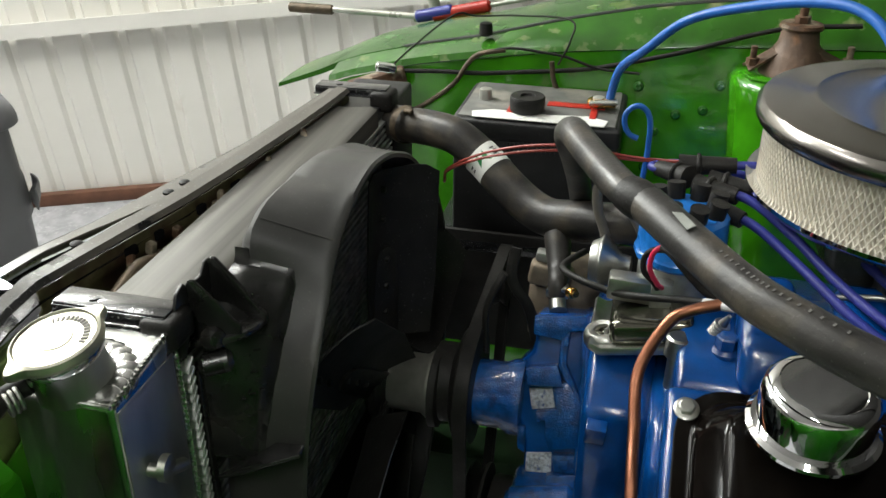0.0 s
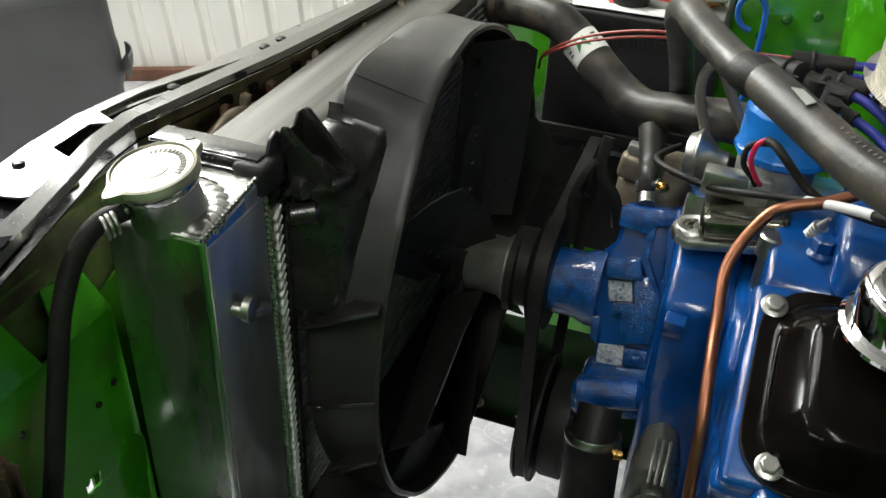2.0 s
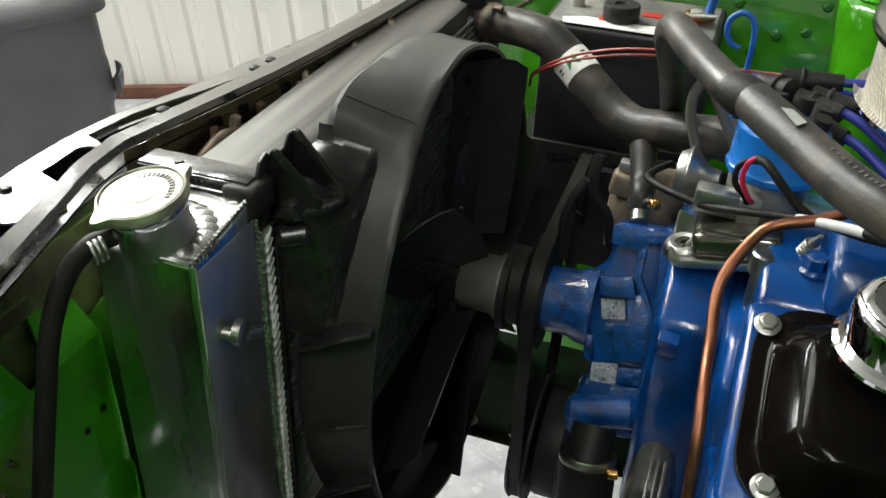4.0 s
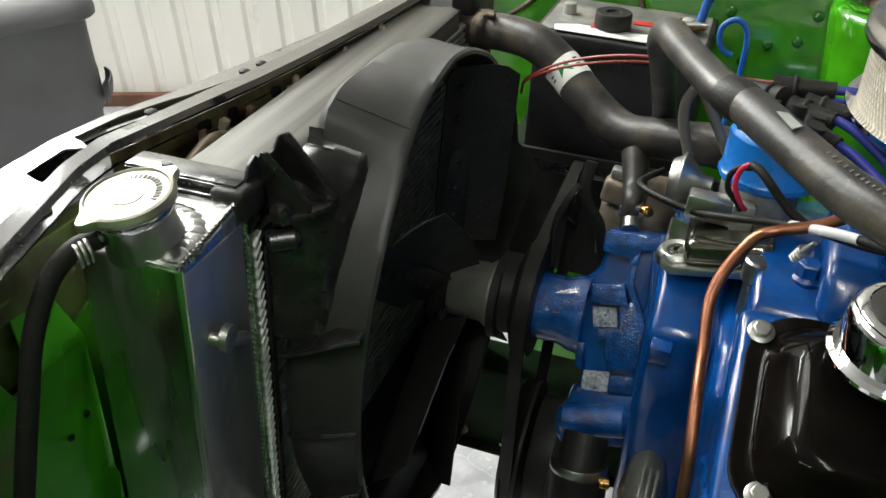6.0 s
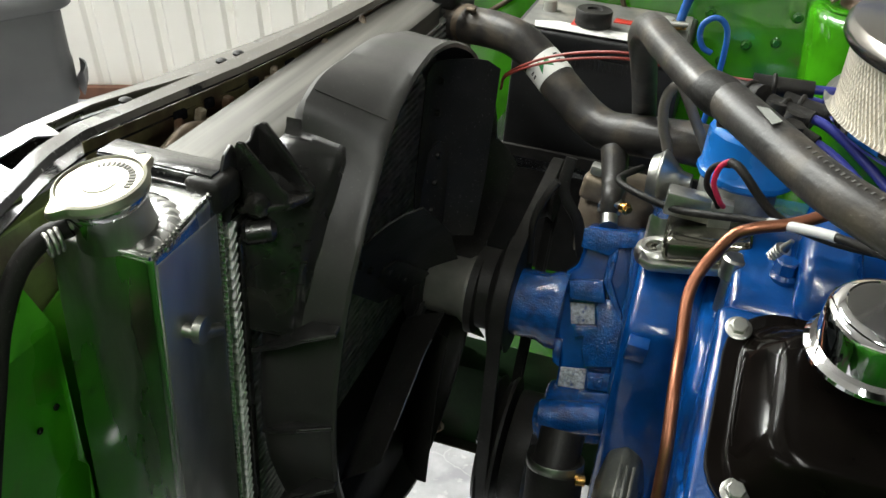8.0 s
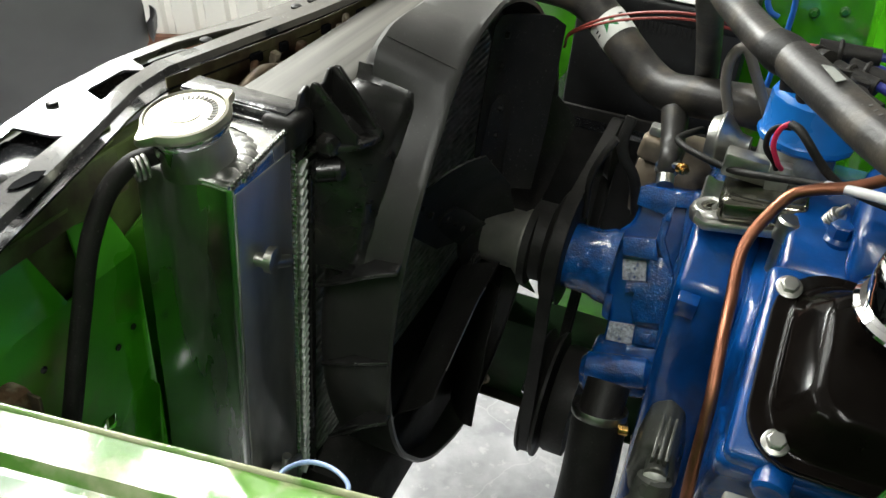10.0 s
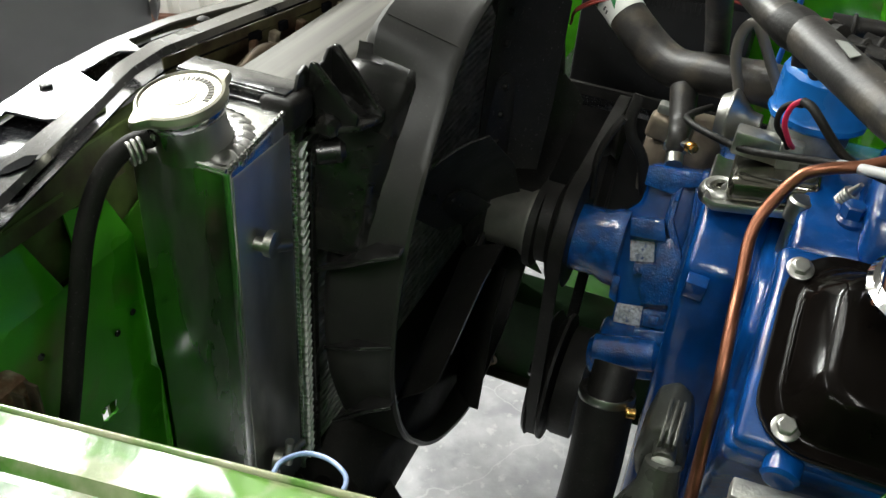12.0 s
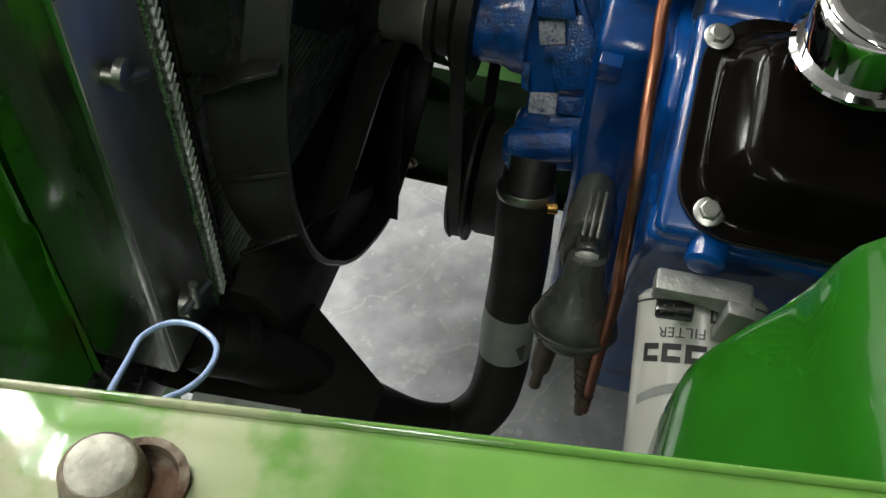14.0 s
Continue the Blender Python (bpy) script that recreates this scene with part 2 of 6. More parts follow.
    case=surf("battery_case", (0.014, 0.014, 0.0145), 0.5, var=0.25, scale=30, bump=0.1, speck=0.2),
    greycase=surf("grey_plastic_lid", (0.13, 0.13, 0.122), 0.5, var=0.35, scale=30, dirt=(0.26, 0.24, 0.2), dirt_amt=0.4, dirt_scale=14),
    bin=surf("dark_grey_bin", (0.135, 0.135, 0.14), 0.5, var=0.1, scale=8, bump=0.1, bscale=300),
    wall=surf("white_cladding", (0.82, 0.80, 0.75), 0.4, var=0.03, scale=4, dirt=(0.62, 0.58, 0.5), dirt_amt=0.06, dirt_scale=5),
    plain=surf("bare_panel_wall", (0.42, 0.41, 0.39), 0.7, var=0.05, scale=3, bump=0.1, bscale=30),
    dark_wall=surf("dark_unseen_wall", (0.07, 0.066, 0.06), 0.7, var=0.2, scale=6, bump=0.1, bscale=30),
    fanblack=surf("dusty_black_fan", (0.013, 0.0125, 0.0118), 0.5, spec=0.18, var=0.3, scale=30, bump=0.1, speck=0.15),
    slot_shade=surf("slot_shade_black", (0.006, 0.006, 0.007), 0.9, var=0.3, spec=0.05),
    skirting=surf("brown_timber_strip", (0.14, 0.06, 0.035), 0.6, var=0.3, scale=20, bump=0.2),
    concrete=surf("worn_concrete", (0.4, 0.4, 0.42), 0.6, var=0.2, scale=20, bump=0.6, bscale=60, dirt=(0.3, 0.3, 0.32), dirt_amt=0.3, dirt_scale=14, crack=3.0),
    tube=surf("lit_tube", (1, 1, 1), 0.5, var=0.0, glow=14.0),
    house=surf("white_lamp_housing", (0.8, 0.8, 0.8), 0.4, var=0.03),
)


# ---- mesh helpers ----
BASE = {}


def thing(name, label, category, base, group="", kind="", where=None):
    ob = new(name)
    ob.empty_display_size = 0.05
    ob.matrix_basis = (CAR if where is None else where) @ pose(*base)
    BASE[ob] = Vector(base)
    return tagged(ob, label, category, group, kind)


def mesh_of(name, bm, mat, smooth, base):
    bmesh.ops.recalc_face_normals(bm, faces=bm.faces[:])
    for v in bm.verts:
        v.co -= base
    me = bpy.data.meshes.new(name)
    bm.to_mesh(me)
    bm.free()
    me.materials.append(M[mat])
    if smooth:
        me.polygons.foreach_set("use_smooth", [True] * len(me.polygons))
        me.set_sharp_from_angle(angle=radians(smooth))
    return me


def part(name, bm, mat, parent, label="", smooth=38):
    base = BASE[parent]
    ob = new(name, mesh_of(name, bm, mat, smooth, base))
    ob.parent = parent
    BASE[ob] = base
    return tagged(ob, label)


def solo(name, bm, mat, label, category, base=(0, 0, 0), group="", kind="", where=None, smooth=38):
    ob = new(name, mesh_of(name, bm, mat, smooth, Vector(base)))
    ob.matrix_basis = (CAR if where is None else where) @ pose(*base)
    BASE[ob] = Vector(base)
    return tagged(ob, label, category, group, kind)


def B():
    return bmesh.new()


def soften(bm, verts, width, seg=2, angle=30):
    if width <= 0:
        return
    vs = set(verts)
    es = [e for e in bm.edges if e.verts[0] in vs and e.verts[1] in vs and len(e.link_faces) == 2 and e.calc_face_angle(0) > radians(angle)]
    bmesh.ops.bevel(bm, geom=es, offset=width, segments=seg, profile=0.5, affect="EDGES", clamp_overlap=True)


def box(bm, c, s, rot=(0, 0, 0), bev=0.0, seg=2):
    m = pose(*c, *rot) @ Matrix.Diagonal((*s, 1))
    vs = bmesh.ops.create_cube(bm, size=1, matrix=m)["verts"]
    soften(bm, vs, bev, seg)
    return bm


AX = {"x": (1, 2, 0), "y": (0, 2, 1), "z": (0, 1, 2)}


def prism(bm, pts, axis, lo, hi, bev=0.0, seg=2):
    """A polygon in the plane across axis, drawn out along it from lo to hi."""
    a, b, c = AX[axis]
    rows = []
    for h in (lo, hi):
        row = []
        for p in pts:
            co = [0, 0, 0]
            co[a], co[b], co[c] = p[0], p[1], h
            row.append(bm.verts.new(co))
        rows.append(row)
    n = len(pts)
    bm.faces.new(rows[0]), bm.faces.new(rows[1])
    for i in range(n):
        bm.faces.new((rows[0][i], rows[0][(i + 1) % n], rows[1][(i + 1) % n], rows[1][i]))
    bmesh.ops.recalc_face_normals(bm, faces=bm.faces[:])
    soften(bm, rows[0] + rows[1], bev, seg)
    return bm


def basis(d):
    d = Vector(d).normalized()
    u = d.cross(Vector((0, 0, 1)) if abs(d.z) < 0.9 else Vector((0, 1, 0))).normalized()
    return u, d.cross(u), d


def lathe(bm, prof, at, axis=(0, 0, 1), n=40, cap=True):
    """Revolves (radius, height) pairs about axis through at."""
    u, v, d = basis(axis)
    o = Vector(at)
    rows = [[bm.verts.new(o + d * h + (u * math.cos(2 * math.pi * i / n) + v * math.sin(2 * math.pi * i / n)) * r) for i in range(n)] for r, h in prof]
    for a, b in zip(rows, rows[1:]):
        for i in range(n):
            bm.faces.new((a[i], a[(i + 1) % n], b[(i + 1) % n], b[i]))
    if cap:
        bm.faces.new(rows[0]), bm.faces.new(rows[-1])
    return bm


def rod(bm, p, q, r, r2=None, n=20, bev=0.0):
    p, q = Vector(p), Vector(q)
    h = (q - p).length
    r2 = r if r2 is None else r2
    prof = [(r, 0), (r2, h)] if not bev else [(max(1e-4, r - bev), 0), (r, bev), (r2, h - bev), (max(1e-4, r2 - bev), h)]
    return lathe(bm, prof, p, q - p, n)


def curve_points(pts, sub=8):
    P = [Vector(p) for p in pts]
    P = [2 * P[0] - P[1]] + P + [2 * P[-1] - P[-2]]
    out = []
    for i in range(1, len(P) - 2):
        a, b, c, d = P[i - 1:i + 3]
        for k in range(sub):
            t = k / sub
            out.append(0.5 * (2 * b + (c - a) * t + (2 * a - 5 * b + 4 * c - d) * t * t + (3 * b - a - 3 * c + d) * t ** 3))
    out.append(P[-2])
    return out


def sweep(bm, pts, r, n=14, sub=8, closed=False, flat=1.0, raw=False):
    """A tube of radius r (or a function of 0..1) along a smooth curve through pts."""
    C = [Vector(p) for p in pts] if raw else curve_points(pts, sub)
    m = len(C)
    rows, u = [], None
    for i, c in enumerate(C):
        d = (C[min(i + 1, m - 1)] - C[max(i - 1, 0)]).normalized()
        u = basis(d)[0] if u is None else (u - d * u.dot(d)).normalized()
        w = d.cross(u)
        rr = r(i / (m - 1)) if callable(r) else r
        rows.append([bm.verts.new(c + (u * math.cos(2 * math.pi * k / n) + w * (flat * math.sin(2 * math.pi * k / n))) * rr) for k in range(n)])
    for a, b in zip(rows, rows[1:]):
        for k in range(n):
            bm.faces.new((a[k], a[(k + 1) % n], b[(k + 1) % n], b[k]))
    bm.faces.new(rows[0]), bm.faces.new(rows[-1])
    return bm


def torus(bm, at, axis, R, r, n=40, k=10):
    u, v, d = basis(axis)
    o = Vector(at)
    rows = []
    for i in range(n):
        a = 2 * math.pi * i / n
        e = u * math.cos(a) + v * math.sin(a)
        rows.append([bm.verts.new(o + e * (R + r * math.cos(2 * math.pi * j / k)) + d * (r * math.sin(2 * math.pi * j / k))) for j in range(k)])
    for i in range(n):
        a, b = rows[i], rows[(i + 1) % n]
        for j in range(k):
            bm.faces.new((a[j], a[(j + 1) % k], b[(j + 1) % k], b[j]))
    return bm


def bolt(bm, at, axis, af=0.012, h=0.007, washer=0.009):
    """A hexagon head on a washer flange."""
    lathe(bm, [(washer, 0), (washer, 0.0012), (washer * 0.8, 0.0022)], at, axis, 24)
    o = Vector(at) + Vector(axis).normalized() * 0.002
    lathe(bm, [(af * 0.577, 0), (af * 0.577, h * 0.85), (af * 0.48, h)], o, axis, 6)
    return bm


def sheet(bm, rows):
    """A surface through rows of points."""
    g = [[bm.verts.new(p) for p in r] for r in rows]
    for a, b in zip(g, g[1:]):
        for i in range(len(a) - 1):
            bm.faces.new((a[i], a[i + 1], b[i + 1], b[i]))
    return bm


def thicken(bm, t):
    bmesh.ops.recalc_face_normals(bm, faces=bm.faces[:])
    bmesh.ops.solidify(bm, geom=bm.faces[:], thickness=t)
    return bm


def plate(bm, corners, t, bev=0.0):
    """A flat plate from its outline, t thick along its normal."""
    f = bm.faces.new([bm.verts.new(c) for c in corners])
    f.normal_update()
    d = f.normal * t
    ret = bmesh.ops.extrude_face_region(bm, geom=[f])
    top = [v for v in ret["geom"] if isinstance(v, bmesh.types.BMVert)]
    bmesh.ops.translate(bm, verts=top, vec=d)
    bmesh.ops.recalc_face_normals(bm, faces=bm.faces[:])
    soften(bm, bm.verts[:], bev)
    return bm


# ---- the garage ----
def clad_wall(name, y, x0, x1, h, label):
    bm = B()
    pitch, xs = 0.121, []
    k = math.floor((x0 + 0.74) / pitch)
    x = -0.74 + k * pitch
    prof = [(x0, 0.0)]
    while x < x1 - pitch:
        if x > x0 + 0.03:
            prof += [(x - 0.024, 0.0), (x - 0.012, 0.017), (x + 0.012, 0.017), (x + 0.024, 0.0)]
        x += pitch
    prof.append((x1, 0.0))
    pts = [(px, y + d) for px, d in prof] + [(x1, y + 0.1), (x0, y + 0.1)]
    prism(bm, pts, "z", 0, h)
    return solo(name, bm, "wall", label, "wall", kind="structure", where=ROOM, smooth=0)


solo("floor", box(B(), (0, 0, -0.05), (14, 14, 0.1)), "concrete", "worn grey concrete garage floor", "floor", kind="structure", where=Matrix.Identity(4))
clad_wall("wall_north", 2.45, -4.0, 4.0, CEILING, "white ribbed steel cladding wall of the garage")
# unseen walls: dark west and east curb reflections, lighter south adds bounce
for wname, c, s in (("wall_south", (0, -3.05, CEILING / 2), (8, 0.1, CEILING)), ("wall_west", (-4.05, -0.3, CEILING / 2), (0.1, 5.6, CEILING)), ("wall_east", (4.05, -0.3, CEILING / 2), (0.1, 5.6, CEILING))):
    solo(wname, box(B(), c, s), "plain" if wname == "wall_south" else "dark_wall", "plain unseen garage wall", "wall", kind="structure", where=ROOM, smooth=0)
solo("ceiling", box(B(), (0, -0.3, CEILING + 0.05), (8.2, 5.7, 0.1)), "plain", "plain unlined garage ceiling", "ceiling", kind="structure", where=ROOM, smooth=0)
solo("trim", prism(B(), [(2.45, 0.607), (2.40, 0.607), (2.40, 0.655), (2.404, 0.655), (2.404, 0.612), (2.45, 0.612)], "x", -4, 4), "wall", "white steel girt along the cladding", "wall rail", kind="structure", where=ROOM, smooth=0)
solo("baseboard", box(B(), (0, 2.435, 0.0225), (8, 0.03, 0.045), bev=0.003), "skirting", "brown timber strip at the wall's foot", "baseboard", kind="structure", where=ROOM)

lamp0 = thing("ceiling_light", "unseen white twin tube ceiling light, lit", "ceiling light", (*TUBES[0], CEILING - 0.06), "ceiling lights", where=ROOM)
x, y = TUBES[0]
part("housing", box(B(), (x, y, CEILING - 0.02), (0.2, 1.25, 0.04), bev=0.006), "house", lamp0)
for dx in (-0.065, 0.065):
    part("tube", rod(B(), (x + dx, y - 0.6, CEILING - 0.06), (x + dx, y + 0.6, CEILING - 0.06), 0.014), "tube", lamp0)
lamp_data = bpy.data.lights.new("tube_light", "AREA")
lamp_data.shape, lamp_data.size, lamp_data.size_y, lamp_data.energy, lamp_data.color = "RECTANGLE", 0.03, 1.2, TUBE_POWER, (0.955, 0.985, 0.93)
for dx in (-0.065, 0.065):
    glow = new("tube_light", lamp_data)
    glow.parent = lamp0
    glow.location = (dx, 0, -0.025)
for x, y in TUBES[1:]:
    copy_thing(lamp0, ROOM @ pose(x, y, CEILING - 0.06))

# unseen battens, added to give rail and tank their bright reflections
wl0 = thing("wall_light", "unseen white twin tube batten added on the wall, lit", "wall light", (WALL_LIGHTS[0][0], 2.4, WALL_LIGHTS[0][1]), "wall lights", where=ROOM)
x, z = WALL_LIGHTS[0]
part("housing", box(B(), (x, 2.43, z), (1.25, 0.04, 0.2), bev=0.006), "house", wl0)
batten = bpy.data.lights.new("batten_light", "AREA")
batten.shape, batten.size, batten.size_y, batten.energy, batten.color = "RECTANGLE", 1.2, 0.03, WALL_POWER, (0.955, 0.985, 0.94)
for dz in (-0.065, 0.065):
    part("tube", rod(B(), (x - 0.6, 2.39, z + dz), (x + 0.6, 2.39, z + dz), 0.014), "tube", wl0)
    glow = new("batten_light", batten)
    glow.parent = wl0
    glow.matrix_basis = pose(0, -0.028, dz, 90, 0, 0) @ pose(0, 0, 0, -180, 0, 0)
for x, z in WALL_LIGHTS[1:]:
    copy_thing(wl0, ROOM @ pose(x, 2.4, z))

# a large bin beyond the nose of the car, its broad side towards the car
BIN = pose(-0.985, 1.187, 0, 0, 0, -40)
rb = thing("storage_bin", "dark grey moulded plastic bin with overhanging lid", "bin", (0, 0, 0), where=BIN)


def smooth_step(t):
    t = max(0.0, min(1.0, t))
    return t * t * (3 - 2 * t)


def bin_ring(z, grow, n=7, r=0.05, x0=-0.62, y0=-0.95):
    pts = []
    for cx, cy, a0 in ((-r, -r, 0), (x0 + r, -r, 90), (x0 + r, y0 + r, 180), (-r, y0 + r, 270)):
        for k in range(n + 1):
            a = radians(a0 + 90 * k / n)
            pts.append((cx + (r + grow) * math.cos(a), cy + (r + grow) * math.sin(a), z))
    return pts


def ring_stack(levels):
    bm = B()
    rows = [[bm.verts.new(p) for p in bin_ring(z, g)] for z, g in levels]
    for a, b in zip(rows, rows[1:]):
        for k in range(len(a)):
            bm.faces.new((a[k], a[(k + 1) % len(a)], b[(k + 1) % len(a)], b[k]))
    bm.faces.new(rows[0]), bm.faces.new(rows[-1])
    return bm


part("body", ring_stack([(0.0, -0.06), (0.02, -0.055), (0.3, -0.03), (0.46, -0.013), (0.475, -0.004), (0.56, 0.0), (0.575, -0.002), (0.69, 0.002)]), "bin", rb, smooth=30)
bm = ring_stack([(0.684, 0.003), (0.687, 0.007), (0.7, 0.008), (0.715, 0.006), (0.735, -0.004), (0.752, -0.03), (0.766, -0.09), (0.77, -0.2)])
for v in bm.verts:
    v.co.y += 0.02 * smooth_step((v.co.y + 0.3) / 0.3)
part("lid", bm, "bin", rb, smooth=35)
bm = B()
sheet(bm, [[(-0.1 + 0.1 * k / 8, w * (0.3 + 0.7 * math.sin(math.pi * (0.25 + 0.75 * k / 8))), z) for k in range(9)] for z, w in ((0.536, 0.028), (0.525, 0.028), (0.505, 0.024), (0.484, 0.0))])
part("side_pocket", thicken(bm, 0.003), "bin", rb)
YB = 0.37
# ---- body shell ----
# radiator support panel with its black top rail
REAR = [(-0.062, -0.17), (-0.078, -0.115), (-0.094, -0.05), (-0.11, 0.011), (-0.124, 0.06), (-0.1285, 0.108), (-0.114, 0.176), (-0.0925, 0.28), (-0.078, 0.382), (-0.066, 0.483), (-0.056, 0.6), (-0.054, 0.64)]
OUTER = [(-0.13, -0.17), (-0.15, -0.1), (-0.1655, -0.031), (-0.1735, 0.035), (-0.1755, 0.095), (-0.168, 0.155), (-0.1475, 0.215), (-0.127, 0.31), (-0.1, 0.428), (-0.0905, 0.524), (-0.08, 0.62), (-0.078, 0.64)]
sup = thing("radiator_support", "green radiator support panel with a glossy black top rail", "car body panel", (-0.12, 0.3, 0.3))


def line_x(line, y):
    return float(np.interp(y, [p[1] for p in line], [p[0] for p in line]))


def rail_strip(left, right, z_left, z_right, y0, y1, t, n=48):
    """A strip of folded sheet between two lines that follow the rail."""
    ys = [y0 + (y1 - y0) * k / n for k in range(n + 1)]
    rows = []
    for q in (0.0, 0.5, 1.0):
        rows.append([(left(y) + (right(y) - left(y)) * q, y, z_left + (z_right - z_left) * q + 0.00022 * math.sin(29 * y + 2 * q)) for y in ys])
    return thicken(sheet(B(), rows), t)


def rear_front(y):
    return line_x(REAR, y) - float(np.interp(y, [-0.1, 0.0, 0.1, 0.2, 0.4, 0.6], [0.02, 0.013, 0.0125, 0.015, 0.017, 0.014]))


def outer_inner(y):
    near, slot, far = min(0.05, rear_front(y) - line_x(OUTER, y) - 0.003), 0.02, 0.0115
    w = float(np.interp(y, [-0.03, -0.025, 0.036, 0.04, 0.088, 0.092, 0.1, 0.105, 0.2, 0.27, 0.6], [0.012, near, near, slot, slot, near, near, far, 0.014, near, near]))
    return line_x(OUTER, y) + min(w, rear_front(y) - line_x(OUTER, y) - 0.0025)


part("rail_flange", rail_strip(rear_front, lambda y: line_x(REAR, y), 0.901, 0.9, -0.17, 0.63, 0.0022, 72), "rail", sup, "black flange, glossy and chipped near, dusty beyond")
part("front_flange", rail_strip(lambda y: line_x(OUTER, y), outer_inner, 0.898, 0.8985, -0.17, 0.63, 0.002, 200), "rail", sup, "black front flange with open slots")
part("rail_lip", rail_strip(lambda y: line_x(REAR, y), lambda y: line_x(REAR, y) + 0.003, 0.9, 0.895, -0.17, 0.63, 0.0015), "rail", sup)
part("outer_lip", rail_strip(lambda y: line_x(OUTER, y) - 0.004, lambda y: line_x(OUTER, y), 0.885, 0.898, -0.17, 0.63, 0.002), "rail", sup)
bm = B()
sheet(bm, [curve_points([(x - 0.003 + d, y, z) for x, y in REAR if y > 0.1], 4) for d, z in ((0.0, 0.889), (0.001, 0.872), (-0.003, 0.866), (-0.003, 0.8))])
part("rail_face", thicken(bm, -0.0015), "rail_face", sup, "grimy olive face with shade below the rail in its colour")
# slots are dark blocks on the face, their inner shade put into colour
for y, w in ((0.205, 0.014), (0.24, 0.01), (0.3, 0.012), (0.36, 0.016), (0.44, 0.02)):
    part("slot", box(B(), (line_x(REAR, y) - 0.001, y, 0.878), (0.006, w, 0.009), (0, 0, -10), 0.0015), "slot_shade", sup, "punched slot drawn as a dark patch")
    part("tab", box(B(), (line_x(REAR, y + 0.02) + 0.002, y + 0.02, 0.872), (0.008, 0.008, 0.012), (0, 12, -10), 0.0015), "rust", sup, "rusty folded tab")
part("rail_channel", rail_strip(lambda y: line_x(OUTER, y) + 0.001, lambda y: line_x(REAR, y) - 0.002, 0.884, 0.88, -0.17, 0.63, 0.002), "black", sup)
part("channel_insert", plate(B(), [(-0.15, -0.12, 0.888), (-0.098, -0.085, 0.888), (-0.112, -0.03, 0.888), (-0.158, -0.035, 0.888)], 0.002, 0.0008), "rail", sup, "glossy pressing in the rail's channel")
for y0 in (0.118, 0.15, 0.19, 0.235):
    a = rear_front(y0)
    part("torn_edge", plate(B(), [(a - 0.001, y0 - 0.012, 0.897), (a - 0.009, y0 + 0.004, 0.8945), (a - 0.006, y0 + 0.012, 0.8955), (a - 0.001, y0 + 0.016, 0.8975)], 0.0012, 0.0003), "flaked" if y0 < 0.16 else "rail", sup, "bent metal edge in the slot")
for y in (-0.088, 0.285, 0.31, 0.17):
    part("plug_button", lathe(B(), [(0.0055, 0), (0.0055, 0.002), (0.003, 0.0035)], (rear_front(y) - 0.006, y, 0.8985), (0, 0, 1), 14), "belt", sup)
part("plug_button", lathe(B(), [(0.005, 0), (0.0048, 0.0025), (0.002, 0.003)], (-0.158, 0.012, 0.8985), (0, 0, 1), 16), "black", sup)
# dark plate in a slot's outline stands for its shaded inside
part("slot", plate(B(), [(-0.0965, -0.073, 0.9021), (-0.0905, -0.068, 0.9021), (-0.087, -0.079, 0.9019), (-0.0905, -0.092, 0.9017), (-0.0945, -0.097, 0.9017), (-0.0975, -0.088, 0.9019)], 0.0006), "slot_shade", sup, "punched slot drawn as a dark patch")
part("rail_bolt", bolt(B(), (-0.14, 0.15, 0.884), (0.1, 0, 1), 0.011, 0.007, 0.009), "zinc", sup, "bright zinc bolt head")
# panel below the rail: an upright face with a punched hole, folding back over a level ridge
bm = B()
ys = [-0.32, -0.12, -0.0545, -0.0385, 0.011]
zs = [0.15, 0.4, 0.645, 0.659, 0.789]
for i in range(len(ys) - 1):
    for j in range(len(zs) - 1):
        if (i, j) != (2, 2):
            bm.faces.new([bm.verts.new((-0.1, ys[a], zs[b])) for a, b in ((i, j), (i + 1, j), (i + 1, j + 1), (i, j + 1))])
for q in ([(-0.1, -0.32, 0.789), (-0.1, -0.12, 0.789), (-0.117, -0.12, 0.833), (-0.117, -0.32, 0.833)],
          [(-0.1, 0.011, 0.15), (-0.1, 0.011, 0.4), (-0.124, 0.019, 0.4), (-0.124, 0.019, 0.15)],
          [(-0.1, 0.011, 0.4), (-0.1, 0.011, 0.645), (-0.124, 0.019, 0.645), (-0.124, 0.019, 0.4)],
          [(-0.1, 0.011, 0.645), (-0.1, 0.011, 0.659), (-0.124, 0.019, 0.659), (-0.124, 0.019, 0.645)],
          [(-0.1, 0.011, 0.659), (-0.1, 0.011, 0.789), (-0.124, 0.019, 0.78), (-0.124, 0.019, 0.659)]):
    bm.faces.new([bm.verts.new(c) for c in q])
for y, z, dy, dz in ((-0.0545, 0.645, 1, 1), (-0.0385, 0.645, -1, 1), (-0.0385, 0.659, -1, -1), (-0.0545, 0.659, 1, -1)):
    bm.faces.new([bm.verts.new(c) for c in ((-0.1, y, z), (-0.1, y + 0.0045 * dy, z), (-0.1, y, z + 0.0035 * dz))])
for q in ([(-0.1, -0.12, 0.789), (-0.1, -0.063, 0.789), (-0.117, -0.076, 0.833), (-0.117, -0.12, 0.833)],
          [(-0.1, -0.043, 0.789), (-0.1, 0.011, 0.789), (-0.114, 0.004, 0.822), (-0.116, -0.036, 0.832)]):
    bm.faces.new([bm.verts.new(c) for c in q])
bmesh.ops.remove_doubles(bm, verts=bm.verts[:], dist=1e-5)
es = [e for e in bm.edges if len(e.link_faces) == 2 and e.calc_face_angle(0) > radians(15)]
